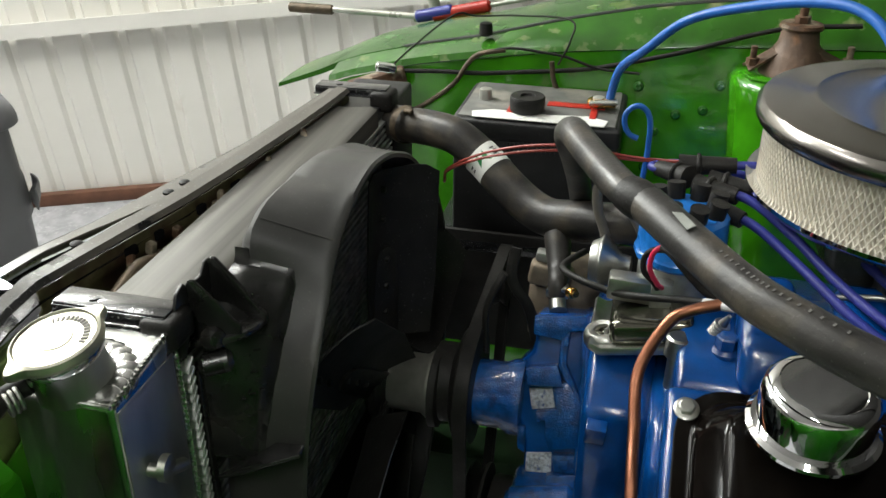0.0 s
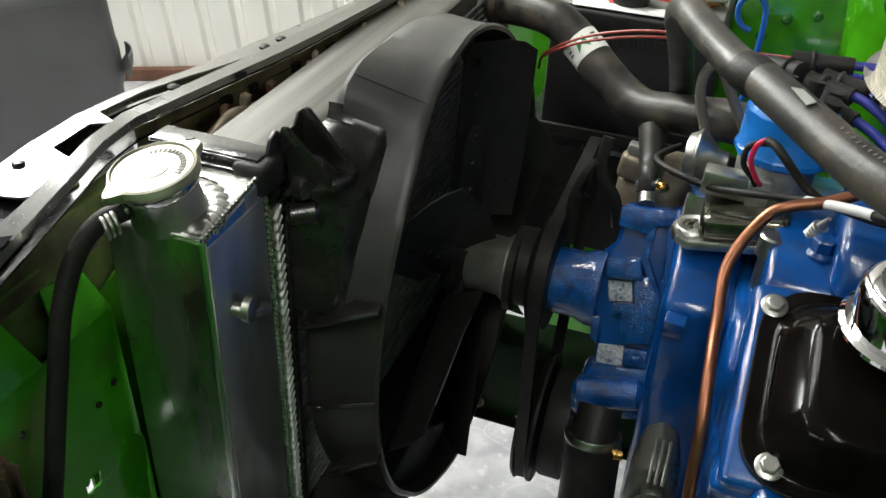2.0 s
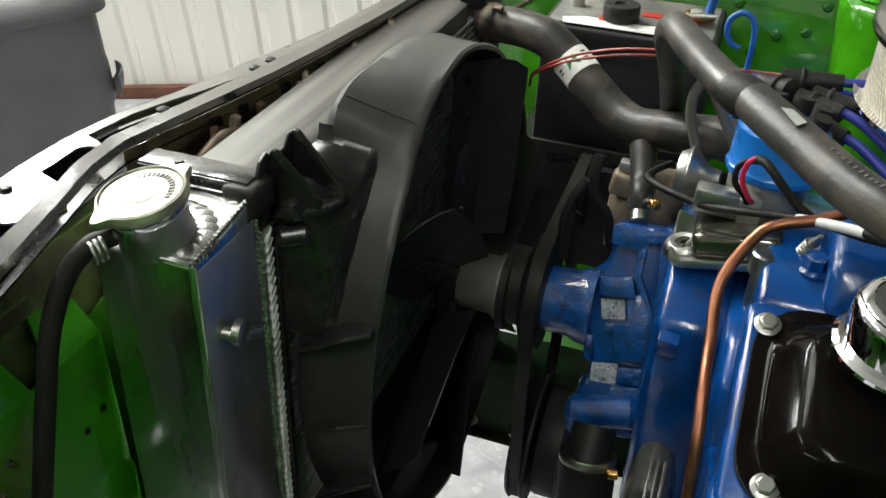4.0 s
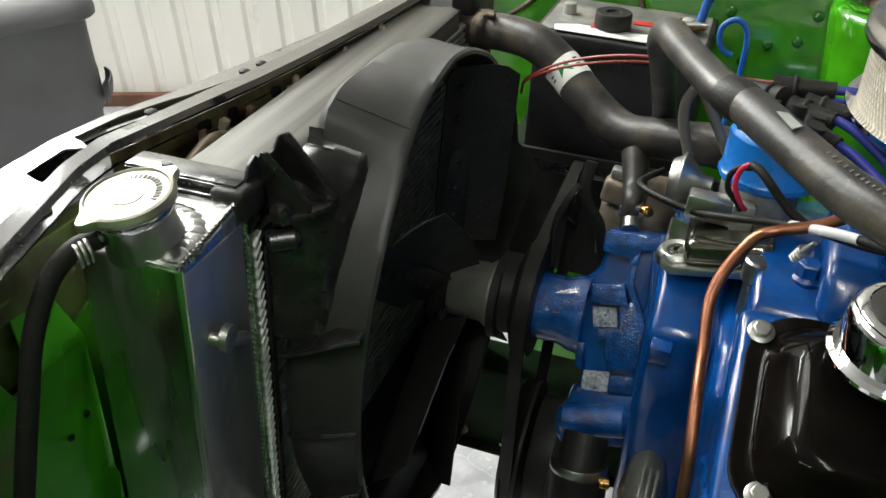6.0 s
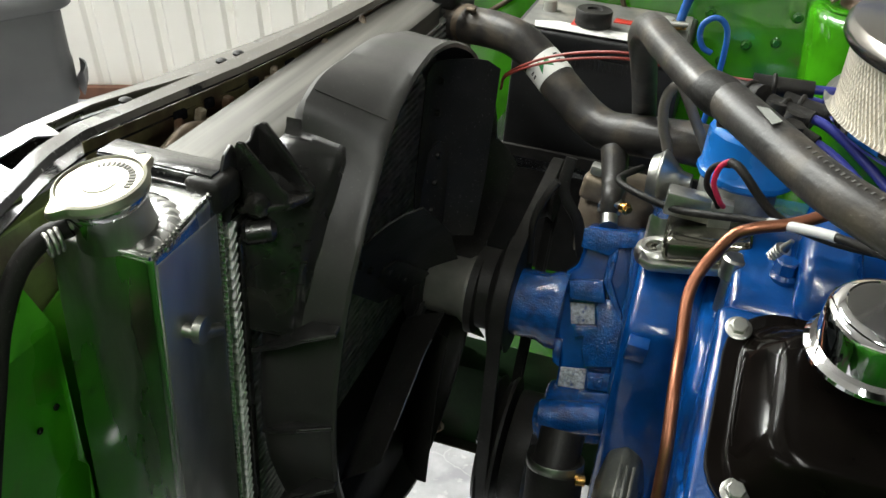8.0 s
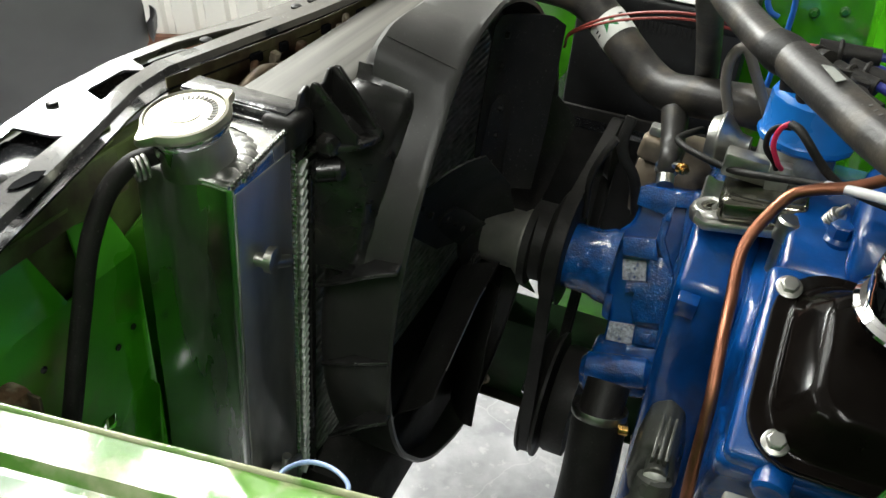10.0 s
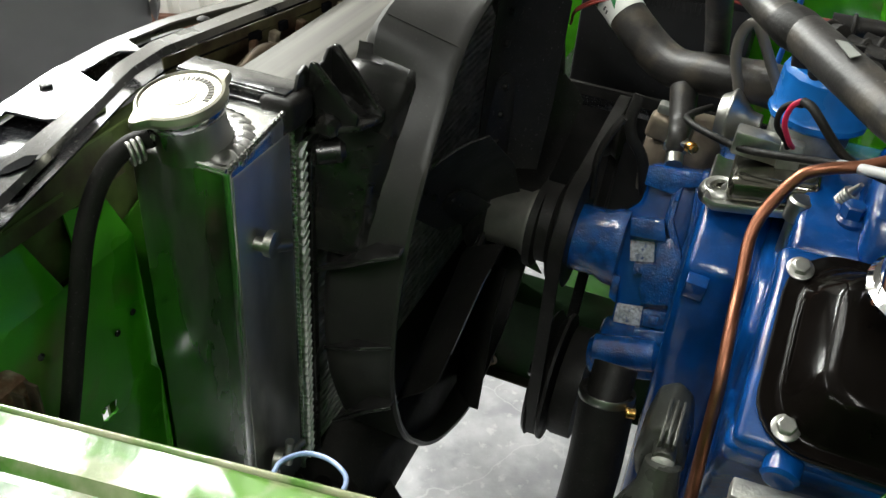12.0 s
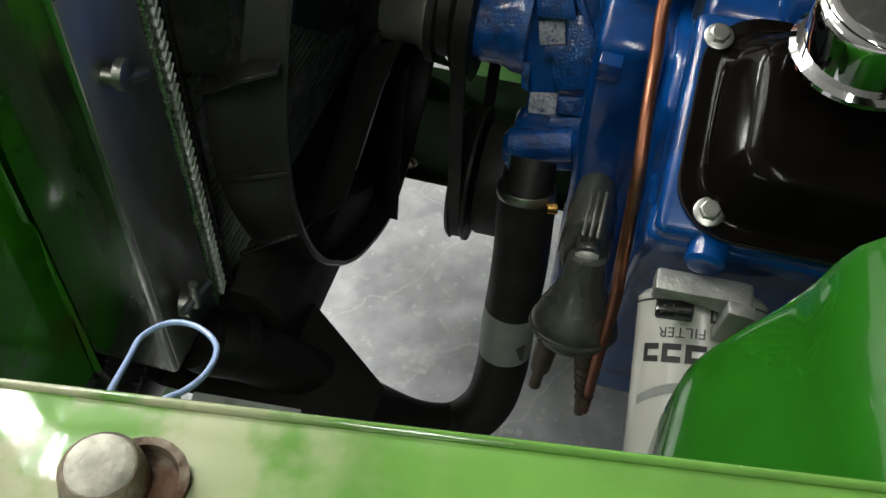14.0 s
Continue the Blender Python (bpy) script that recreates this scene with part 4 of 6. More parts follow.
part("print", tilt(bm), "alu_dull", cap, "worn printed marks", smooth=0)

hd = thing("radiator_bracket", "black steel hold-down bracket with rubber over radiator", "bracket", (-0.04, 0.09, 0.88))
bm = B()
box(bm, (-0.052, 0.095, 0.8985), (0.094, 0.024, 0.003), bev=0.001)
box(bm, (-0.052, 0.0825, 0.8945), (0.094, 0.0025, 0.008), bev=0.001)
box(bm, (-0.052, 0.0795, 0.8915), (0.094, 0.008, 0.002), bev=0.0006)
part("strap", bm, "black", hd)
part("rubber", box(B(), (-0.01, 0.092, 0.885), (0.03, 0.034, 0.026), bev=0.006, seg=3), "belt", hd)
bm = B()
rod(bm, (-0.07, 0.094, 0.899), (-0.07, 0.094, 0.901), 0.004)
part("rivet", bm, "black", hd)
copy_thing(hd, CAR @ pose(-0.04, 0.64, 0.88))
part("overflow_strut", rod(B(), (-0.002, 0.102, 0.88), (-0.002, 0.09, 0.86), 0.005), "belt", hd)

# ---- shroud and fan ----
YC, ZC = 0.372, 0.657
shr = thing("fan_shroud", "black moulded plastic fan shroud with ribs and bracket", "fan shroud", (0.03, YC, 0.42))
RIM_A = [0, 50, 63, 82, 101, 112, 120, 127, 132.5, 142, 154, 175, 200, 224, 240, 253, 267, 285, 330, 360]
RIM_R = [0.246, 0.236, 0.239, 0.257, 0.281, 0.288, 0.29, 0.284, 0.277, 0.273, 0.271, 0.268, 0.266, 0.266, 0.275, 0.283, 0.297, 0.285, 0.255, 0.246]
FRONT_A = [0, 50, 75, 86, 109, 119, 125, 129, 135, 145, 160, 200, 240, 267, 300, 360]
FRONT_R = [0.25, 0.25, 0.256, 0.26, 0.288, 0.312, 0.318, 0.296, 0.286, 0.277, 0.268, 0.262, 0.268, 0.282, 0.27, 0.25]


def cowl_r(x, deg):
    """The shroud's outer radius: squarish at the core, round at the rim."""
    f, r = float(np.interp(deg, FRONT_A, FRONT_R)), float(np.interp(deg, RIM_A, RIM_R))
    k = max(0.0, min(1.0, (x - 0.015) / 0.065))
    return f + (r - f) * k


def cowl_point(x, deg, grow=0.0):
    q = cowl_r(x, deg) + grow
    return (x, YC + q * math.cos(radians(deg)), ZC + q * math.sin(radians(deg)))


bm = B()
N = 180
XC = (0.0, 0.008, 0.015, 0.03, 0.045, 0.06, 0.072, 0.078, 0.081, 0.0805)
rings = [[cowl_point(x, 360 * i / N, g) for i in range(N)] for x, g in zip(XC, (-0.02, -0.006, 0, 0, 0, 0, 0, 0.001, -0.001, -0.005))]
sheet(bm, [r + r[:1] for r in rings])
bmesh.ops.remove_doubles(bm, verts=bm.verts[:], dist=1e-5)
part("ring", thicken(bm, 0.003), "sheen_plastic", shr, "dusty black moulded cowl with sheen put into its colour", smooth=40)
# moulding seam over the cowl
bm = B()
sheet(bm, [[cowl_point(x, 121.5 + w, g) for x in (0.017, 0.03, 0.045, 0.06, 0.077)] for w, g in ((-0.2, -0.0005), (-0.16, 0.0008), (0.16, 0.0008), (0.2, -0.0005))])
part("mould_seam", bm, "sheen_plastic", shr)


# moulded box on the near side: it bulges out of the cowl towards the core
bm = B()
rows = []
for j in range(31):
    deg = 126.5 + 34.0 * j / 30
    row = []
    for i in range(25):
        x = 0.001 + 0.0655 * i / 24
        reach = 0.056 - 0.012 * (deg - 126.5) / 34.0
        edge = smooth_step((reach - x) / 0.007) * smooth_step((deg - 127) / 3.5)
        flat = (YC - 0.107) / -math.cos(radians(deg)) - cowl_r(x, deg)
        out = min(0.01 + 0.03 * smooth_step((deg - 127) / 14), max(0.006, flat))
        row.append(cowl_point(x, deg, -0.001 + edge * (0.006 + (out - 0.006) * smooth_step((0.06 - x) / 0.055))))
    rows.append(row)
rows.append([cowl_point(0.001 + 0.0655 * i / 24, 162.0, -0.004) for i in range(25)])
sheet(bm, rows)
part("side_box", thicken(bm, -0.0025), "plastic", shr, smooth=35)
for (xa, za), (xb, zb), (xc, zc) in (((0.006, 0.728), (0.058, 0.764), (0.082, 0.769)), ((0.012, 0.641), (0.051, 0.666), (0.079, 0.67)), ((0.02, 0.549), (0.06, 0.592), (0.081, 0.598))):
    bm = B()
    plate(bm, [(xa, 0.108, za), (xb - 0.01, 0.0965, zb - 0.006), (xc, 0.104, zc), (xc, 0.114, zc + 0.002), (xb, 0.116, zb + 0.003)], 0.0028, 0.0008)
    rib = part("rib", bm, "gloss_plastic", shr)
    part("rolled_lip", sweep(B(), [(xa, 0.1075, za + 0.001), (xa * 0.4 + xb * 0.6, 0.099, za * 0.42 + zb * 0.58), (xb, 0.0965, zb - 0.001), (xc, 0.1035, zc + 0.0015)], 0.0021, 12), "gloss_plastic", rib)
part("mounting_plate", plate(B(), [(-0.003, 0.092, 0.85), (-0.003, 0.094, 0.897), (-0.003, 0.1, 0.909), (-0.003, 0.111, 0.913), (-0.003, 0.118, 0.905), (-0.003, 0.138, 0.905), (-0.003, 0.146, 0.913), (-0.003, 0.153, 0.913), (-0.003, 0.16, 0.85)], 0.003, 0.001), "plastic", shr)


def fin_plate(y0, y1, top, foot_x, foot_z, t):
    """A tall fin with a rounded back edge that leans from the plate to its foot."""
    prof = [(-0.002, foot_z), (-0.002, top - 0.004), (0.0, top), (0.004, top - 0.0005)]
    prof += [(0.004 + (foot_x - 0.004) * k / 6, top - 0.002 - (top - 0.008 - foot_z) * (k / 6) ** 1.15) for k in range(1, 6)]
    prof += [(foot_x, foot_z + 0.01), (foot_x - 0.001, foot_z)]
    bm = prism(B(), prof, "y", -t / 2, t / 2, 0.001)
    for v in bm.verts:
        v.co.y += y0 + (y1 - y0) * max(0.0, v.co.x) / foot_x
    return bm


part("gusset", fin_plate(0.113, 0.124, 0.9155, 0.034, 0.864, 0.0035), "plastic", shr, smooth=50)
part("gusset", fin_plate(0.149, 0.152, 0.9165, 0.042, 0.858, 0.0045), "plastic", shr, smooth=50)
part("shelf", plate(B(), [(-0.002, 0.105, 0.858), (0.022, 0.112, 0.86), (0.036, 0.124, 0.861), (0.042, 0.142, 0.86), (0.041, 0.156, 0.858), (-0.002, 0.16, 0.856)], 0.006, 0.002), "plastic", shr)
part("boss", lathe(B(), [(0.011, 0), (0.0105, 0.004), (0.007, 0.009), (0.002, 0.0105)], (0.012, 0.116, 0.864), (0.8, -0.5, 0.2), 24), "plastic", shr)
part("boss", rod(B(), (0.004, 0.104, 0.843), (0.027, 0.117, 0.846), 0.0095, bev=0.004), "plastic", shr)
bm = B()
for i in range(11):
    box(bm, (0.03 + 0.008 * (i % 3), 0.1098 + 0.00265 * i, 0.79 + 0.0053 * i), (0.006, 0.0012, 0.0012), (0, -20, 0))
part("moulded_mark", bm, "plastic", shr, smooth=0)
part("edge_flange", box(B(), (0.002, 0.1065, 0.655), (0.004, 0.008, 0.37), bev=0.001), "plastic", shr)

fan = thing("engine_fan", "black multi-blade engine fan on a steel spacer", "fan", (0.06, YC, 0.655))
HUB = Vector((0.078, YC, 0.655))
part("hub", lathe(B(), [(0.012, -0.024), (0.04, -0.022), (0.046, -0.016), (0.046, -0.008), (0.036, -0.004), (0.034, 0.0)], HUB, (1, 0, 0), 40), "fanblack", fan)
for k in range(6):
    a = radians(81 + 60 * k)
    e, tn = Vector((0, math.cos(a), math.sin(a))), Vector((0, -math.sin(a), math.cos(a)))
    rows = []
    for i in range(10):
        r = 0.052 + 0.19 * i / 9
        w = 0.05 + 0.034 * min(1, i / 3.0)
        row = []
        for j in range(9):
            q = j / 8 - 0.5
            corner = 0.01 * max(0.0, abs(q) - 0.35) / 0.15 if i == 9 else 0.0
            row.append(HUB + e * (r - corner) + tn * (w * q) + Vector((1, 0, 0)) * (-0.052 * q + 0.012 * q * q * 4 - 0.006))
        rows.append(row)
    bl = part("blade", thicken(sheet(B(), rows), 0.0016), "fanblack", fan, smooth=50)
    # a bright strip on one blade paints the glint along its edge
    if k == 2:
        part("worn_edge", sweep(B(), [p[0] + Vector((0.0012, 0, 0)) for p in rows[2:8]], 0.0006, 6, 3), "zinc", bl, "glint on one blade edge, added as a bright strip")
    bm = B()
    strip_pts = [(0.03, 0.016), (0.12, 0.014), (0.15, 0.011), (0.157, 0.006), (0.16, 0.0), (0.157, -0.006), (0.15, -0.011), (0.12, -0.014), (0.03, -0.016)]
    plate(bm, [HUB + e * r + tn * (0.012 + q) + Vector((1, 0, 0)) * (-0.011 - 0.6 * q + 0.004) for r, q in strip_pts], 0.0035, 0.001)
    part("arm", bm, "fanblack", fan, "stamped steel spider arm")
    for r, q in ((0.085, 0.012), (0.115, 0.012), (0.145, 0.012), (0.19, 0.018), (0.222, 0.018)):
        p = HUB + e * r + tn * q + Vector((1, 0, 0)) * (-0.0105 - 0.55 * (q - 0.012) + 0.005)
        part("rivet", lathe(B(), [(0.004, -0.004), (0.0034, 0.0), (0.001, 0.0008)], p, (1, 0, 0), 12), "fanblack", bl)
for k in range(4):
    a = radians(25 + 90 * k)
    part("bolt", bolt(B(), HUB + Vector((-0.004, 0.041 * math.cos(a), 0.041 * math.sin(a))), (1, 0, 0), 0.012, 0.006, 0.008), "zinc" if k == 3 else "fanblack", fan)
part("spacer", lathe(B(), [(0.031, 0), (0.0325, 0.002), (0.0325, 0.04), (0.037, 0.046), (0.0375, 0.048), (0.0375, 0.055), (0.034, 0.056)], (0.074, YC, 0.655), (1, 0, 0), 48), "spacer", fan, "grey machined steel spacer")

pp = thing("water_pump_pulley", "black steel pulley behind the fan spacer", "pulley", (0.15, YC, 0.655))
part("disc", lathe(B(), [(0.036, 0), (0.044, 0.003), (0.044, 0.024), (0.06, 0.03), (0.064, 0.033), (0.057, 0.041), (0.064, 0.049), (0.04, 0.05)], (0.124, 0.378, 0.658), (1, 0, 0), 48), "belt", pp)
part("collar", lathe(B(), [(0.038, 0), (0.046, 0.002), (0.046, 0.01), (0.04, 0.012)], (0.124, YC, 0.655), (1, 0, 0), 40), "belt", pp)
cp = thing("crank_pulley", "black steel crankshaft pulley", "pulley", (0.17, YC, 0.42))
part("disc", lathe(B(), [(0.03, 0), (0.078, 0.002), (0.082, 0.006), (0.072, 0.014), (0.082, 0.022), (0.082, 0.026), (0.03, 0.028)], (0.152, 0.41, 0.415), (1, 0, 0), 48), "belt", cp)
part("damper", lathe(B(), [(0.03, 0), (0.068, 0.002), (0.07, 0.006), (0.07, 0.03), (0.03, 0.032)], (0.182, 0.41, 0.415), (1, 0, 0), 48), "belt", cp)
part("bolt", bolt(B(), (0.152, 0.41, 0.415), (-1, 0, 0), 0.02, 0.01, 0.018), "black", cp)


def belt_loop(x, wheels, w, t):
    """A flat band round wheels (y, z, radius), listed anticlockwise."""
    pts, n = [], len(wheels)
    for i in range(n):
        (y0, z0, r0), (y1, z1, r1) = wheels[i], wheels[(i + 1) % n]
        d = math.atan2(z1 - z0, y1 - y0)
        dist = math.hypot(y1 - y0, z1 - z0)
        b = d - math.pi / 2 + math.asin(max(-1, min(1, (r0 - r1) / dist)))
        pts.append((i, b)), pts.append(((i + 1) % n, b))
    line = []
    for i in range(n):
        a0 = [b for j, (k, b) in enumerate(pts) if j % 2 == 1 and k == i][0]
        a1 = [b for j, (k, b) in enumerate(pts) if j % 2 == 0 and k == i][0]
        while a1 < a0:
            a1 += 2 * math.pi
        y0, z0, r0 = wheels[i]
        for s in range(13):
            a = a0 + (a1 - a0) * s / 12
            line.append((y0 + r0 * math.cos(a), z0 + r0 * math.sin(a), math.cos(a), math.sin(a)))
    bm = B()
    rows = [[], [], [], []]
    for y, z, c, s in line + line[:1]:
        rows[0].append((x, y, z)), rows[1].append((x, y + t * c, z + t * s)), rows[2].append((x + w, y + t * c, z + t * s)), rows[3].append((x + w, y, z))
    sheet(bm, rows + [rows[0]])
    bmesh.ops.remove_doubles(bm, verts=bm.verts[:], dist=1e-5)
    return bm


fb = thing("fan_belt", "black rubber belt round the pulleys", "drive belt", (0.164, YC, 0.34))
part("band", belt_loop(0.158, [(0.41, 0.415, 0.073), (0.57, 0.69, 0.034), (0.378, 0.658, 0.058)], 0.014, 0.006), "belt", fb)
part("tread", belt_loop(0.1605, [(0.41, 0.415, 0.07), (0.57, 0.69, 0.031), (0.378, 0.658, 0.055)], 0.009, 0.004), "fanblack", fb, "worn inner tread")

alt = thing("alternator", "grimy alternator behind the belt with silver case", "alternator", (0.24, 0.53, 0.7))
part("case", lathe(B(), [(0.03, 0), (0.05, 0.003), (0.054, 0.015), (0.054, 0.075), (0.048, 0.085), (0.02, 0.088)], (0.205, 0.54, 0.69), (1, 0, 0), 36), "tan", alt)
part("end_frame", box(B(), (0.232, 0.495, 0.742), (0.05, 0.02, 0.03), (0, 8, 0), 0.006, 3), "tan", alt, "dull tan cast end frame")
part("pulley", lathe(B(), [(0.015, 0), (0.038, 0.002), (0.033, 0.01), (0.038, 0.018), (0.015, 0.02)], (0.155, 0.57, 0.69), (1, 0, 0), 36), "belt", alt)
part("bracket", sweep(B(), [(0.196, 0.46, 0.79), (0.193, 0.452, 0.763), (0.199, 0.45, 0.744), (0.214, 0.45, 0.722), (0.225, 0.45, 0.68)], 0.0065, 10, flat=0.6), "belt", alt)
part("bracket", sweep(B(), [(0.192, 0.41, 0.785), (0.182, 0.405, 0.765), (0.174, 0.402, 0.736), (0.176, 0.4, 0.69)], 0.006, 10, flat=0.6), "belt", alt)
part("lug", box(B(), (0.232, 0.497, 0.764), (0.036, 0.016, 0.012), (0, 6, 0), 0.003), "cast", alt, "dull silver cast lug")

# ---- engine ----
eng = thing("engine", "blue enamelled V8 engine front with rough castings", "engine", (0.5, YC, 0.25))
part("block", prism(B(), [(0.21, 0.72), (0.25, 0.745), (0.49, 0.745), (0.53, 0.72), (0.56, 0.45), (0.5, 0.3), (0.24, 0.3), (0.19, 0.45)], "x", 0.352, 0.95, 0.012, 3), "blue", eng)
bm = B()
prism(bm, [(0.285, 0.715), (0.345, 0.752), (0.5, 0.752), (0.5, 0.3), (0.3, 0.3), (0.278, 0.45)], "x", 0.29, 0.356, 0.01, 3)
part("timing_cover", bm, "blue", eng)
part("cover_pad", box(B(), (0.306, 0.2775, 0.7), (0.02, 0.014, 0.024), (18, 4, 0), 0.002), "blue", eng)
PO, PD, PN = Vector((0, 0.335, 0.6025)), Vector((0, 0.4179, 0.9085)), Vector((0, -0.9085, 0.4179))


def cast_block(pts, h0, h1, bev=0.0025, seg=2):
    """A cast piece of the pump: an outline (along the engine, up the casting) between two heights off its side."""
    bm = prism(B(), pts, "z", h0, h1, bev, seg)
    for v in bm.verts:
        v.co = Vector((v.co.x, 0, 0)) + PO + PD * v.co.y + PN * v.co.z
    return bm


part("pump_casting", cast_block([(0.228, 0.157), (0.283, 0.162), (0.287, 0.1), (0.287, 0.05), (0.288, 0.0), (0.288, -0.05), (0.229, -0.064), (0.225, -0.038), (0.232, -0.022), (0.231, 0.014), (0.222, 0.038), (0.206, 0.055), (0.205, 0.086), (0.216, 0.103), (0.228, 0.115), (0.23, 0.13)], -0.07, -0.01, 0.005, 3), "blue", eng)
part("pump_flange", cast_block([(0.281, 0.164), (0.289, 0.164), (0.294, 0.1), (0.291, 0.05), (0.294, -0.004), (0.296, -0.05), (0.288, -0.052), (0.286, 0.0), (0.284, 0.05), (0.286, 0.1)], -0.07, 0.006, 0.0015), "blue", eng)
CASTS = [
    ("boss", [(0.228, 0.156), (0.284, 0.162), (0.284, 0.147), (0.266, 0.143), (0.259, 0.133), (0.229, 0.136)], 0.004),
    ("rib", [(0.258, 0.143), (0.267, 0.144), (0.2665, 0.108), (0.284, 0.076), (0.288, 0.06), (0.28, 0.06), (0.268, 0.09), (0.258, 0.106)], 0.003),
    ("rib", [(0.278, 0.147), (0.287, 0.147), (0.29, 0.102), (0.287, 0.07), (0.282, 0.08), (0.284, 0.1)], 0.002),
    ("shelf", [(0.225, 0.1), (0.258, 0.107), (0.266, 0.085), (0.229, 0.082)], 0.009),
    ("step", [(0.256, 0.085), (0.27, 0.09), (0.287, 0.068), (0.29, 0.022), (0.259, 0.015), (0.252, 0.03), (0.251, 0.047), (0.242, 0.042), (0.24, 0.054), (0.262, 0.059)], 0.004),
    ("step", [(0.262, 0.01), (0.287, 0.013), (0.288, -0.006), (0.266, -0.008)], 0.001),
    ("step", [(0.258, -0.012), (0.291, -0.006), (0.292, -0.022), (0.26, -0.028)], 0.005),
    ("lug", [(0.27, 0.006), (0.28, 0.008), (0.28, -0.002), (0.271, -0.003)], 0.006),
    ("lug", [(0.2, 0.071), (0.217, 0.072), (0.219, 0.057), (0.203, 0.055)], 0.0),
    ("lug", [(0.262, 0.138), (0.267, 0.138), (0.267, 0.128), (0.261, 0.127)], 0.006),
    ("lug", [(0.22, 0.036), (0.23, 0.034), (0.232, 0.006), (0.224, 0.01)], -0.004),
]
for pname, pts, h in CASTS:
    part(pname, cast_block(pts, -0.02, h + 0.002, 0.0013), "blue_cast", eng)
part("boss", rod(B(), PO + PD * 0.09 + PN * -0.004 + Vector((0.204, 0, 0)), PO + PD * 0.09 + PN * -0.004 + Vector((0.225, 0, 0)), 0.008, bev=0.003), "blue", eng)
bm = B()
lathe(bm, [(0.036, 0), (0.0365, 0.006), (0.0365, 0.034), (0.041, 0.044), (0.042, 0.056)], (0.168, YC, 0.655), (1, 0, 0), 40)
part("pump_snout", bm, "blue_cast", eng)
for pts in ([(0.229, 0.075), (0.254, 0.079), (0.259, 0.0585), (0.2345, 0.053)], [(0.2335, 0.0055), (0.2605, 0.0095), (0.2625, -0.013), (0.2345, -0.0155)]):
    part("cast_pad", cast_block(pts, -0.02, -0.0075, 0.001), "flake", eng, "flaking silver cast pad")
bm = B()
rod(bm, (0.22, 0.305, 0.566), (0.292, 0.309, 0.58), 0.017, n=32, bev=0.006)
rod(bm, (0.222, 0.31, 0.552), (0.235, 0.31, 0.556), 0.021, n=28, bev=0.005)
box(bm, (0.258, 0.33, 0.562), (0.066, 0.05, 0.05), (0, -8, 0), 0.01, 3)
part("pump_inlet", bm, "blue_cast", eng)
part("inlet_spout", rod(B(), (0.254, 0.275, 0.58), (0.254, 0.236, 0.54), 0.0225, n=32), "belt", eng)
# near cylinder head and rocker rail
bm = B()
prism(bm, [(0.262, 0.775), (0.24, 0.792), (0.082, 0.717), (0.1, 0.676), (0.16, 0.64), (0.24, 0.68)], "x", 0.362, 0.95, 0.008, 3)
part("cylinder_head", bm, "blue", eng)
bm = B()
prism(bm, [(0.084, 0.705), (0.1, 0.715), (0.24, 0.64), (0.26, 0.42), (0.24, 0.32), (0.2, 0.34), (0.17, 0.5), (0.135, 0.625), (0.098, 0.675)], "x", 0.358, 0.95, 0.008, 3)
part("block_side", bm, "blue", eng)
bm = B()
rod(bm, (0.404, 0.11, 0.712), (0.4, 0.072, 0.7), 0.0145, bev=0.003, n=28)
part("core_plug", bm, "blue", eng)
bm = B()
prism(bm, [(0.25, 0.75), (0.26, 0.78), (0.3, 0.80), (0.44, 0.80), (0.48, 0.78), (0.49, 0.75)], "x", 0.37, 0.95, 0.008, 3)
part("intake_manifold", bm, "blue", eng)
for x in (0.42, 0.5, 0.6, 0.72):
    part("runner", prism(B(), [(0.25, 0.78), (0.27, 0.82), (0.36, 0.85), (0.36, 0.78)], "x", x, x + 0.05, 0.012, 3), "blue", eng)
part("boss", rod(B(), (0.412, 0.3, 0.785), (0.412, 0.3, 0.8), 0.014, bev=0.003), "blue", eng)
part("bolt_head", lathe(B(), [(0.0105, 0), (0.0105, 0.011), (0.009, 0.0125)], (0.412, 0.3, 0.799), (0, 0, 1), 6), "blue", eng)
bm = B()
rod(bm, (0.4, 0.325, 0.79), (0.408, 0.318, 0.812), 0.007, n=20)
for k in range(6):
    torus(bm, Vector((0.4, 0.325, 0.79)).lerp(Vector((0.408, 0.318, 0.812)), 0.15 + 0.15 * k), (0.35, -0.3, 0.9), 0.0068, 0.0013, 20, 6)
rod(bm, (0.408, 0.318, 0.812), (0.412, 0.314, 0.823), 0.0045, 0.002, n=16)
part("sender_thread", bm, "zinc", eng, "bright threaded fitting")

# rocker cover, tipped outward over the near bank
vc = thing("rocker_cover", "black enamelled steel rocker cover", "rocker cover", (0.62, 0.155, 0.75))
CR, NR = Vector((0, 0.902, 0.431)), Vector((0, -0.431, 0.902))
O = Vector((0.0, 0.1555, 0.76))


def rc(x, a, h):
    return Vector((x, 0, 0)) + O + CR * a + NR * h


def outline(grow, n=6):
    x0, x1, w, r = 0.371 - 1.25 * grow, 0.93, 0.085 + grow, 0.042 + 0.55 * grow
    pts = []
    for cx, cy, a0 in ((x0 + r, w - r, 90), (x0 + r, -w + r, 180)):
        for i in range(n + 1):
            a = radians(a0 + 90 * i / n)
            pts.append((cx + r * math.cos(a), cy + r * math.sin(a)))
    return pts + [(x1, -w), (x1, w)]


bm = B()
levels = [(0.0, 0.0), (0.0, 0.004), (-0.007, 0.0046), (-0.009, 0.0048), (-0.0115, 0.0075), (-0.0145, 0.013), (-0.027, 0.0345), (-0.031, 0.0385), (-0.036, 0.0405), (-0.044, 0.0415), (-0.056, 0.042)]
rows = []
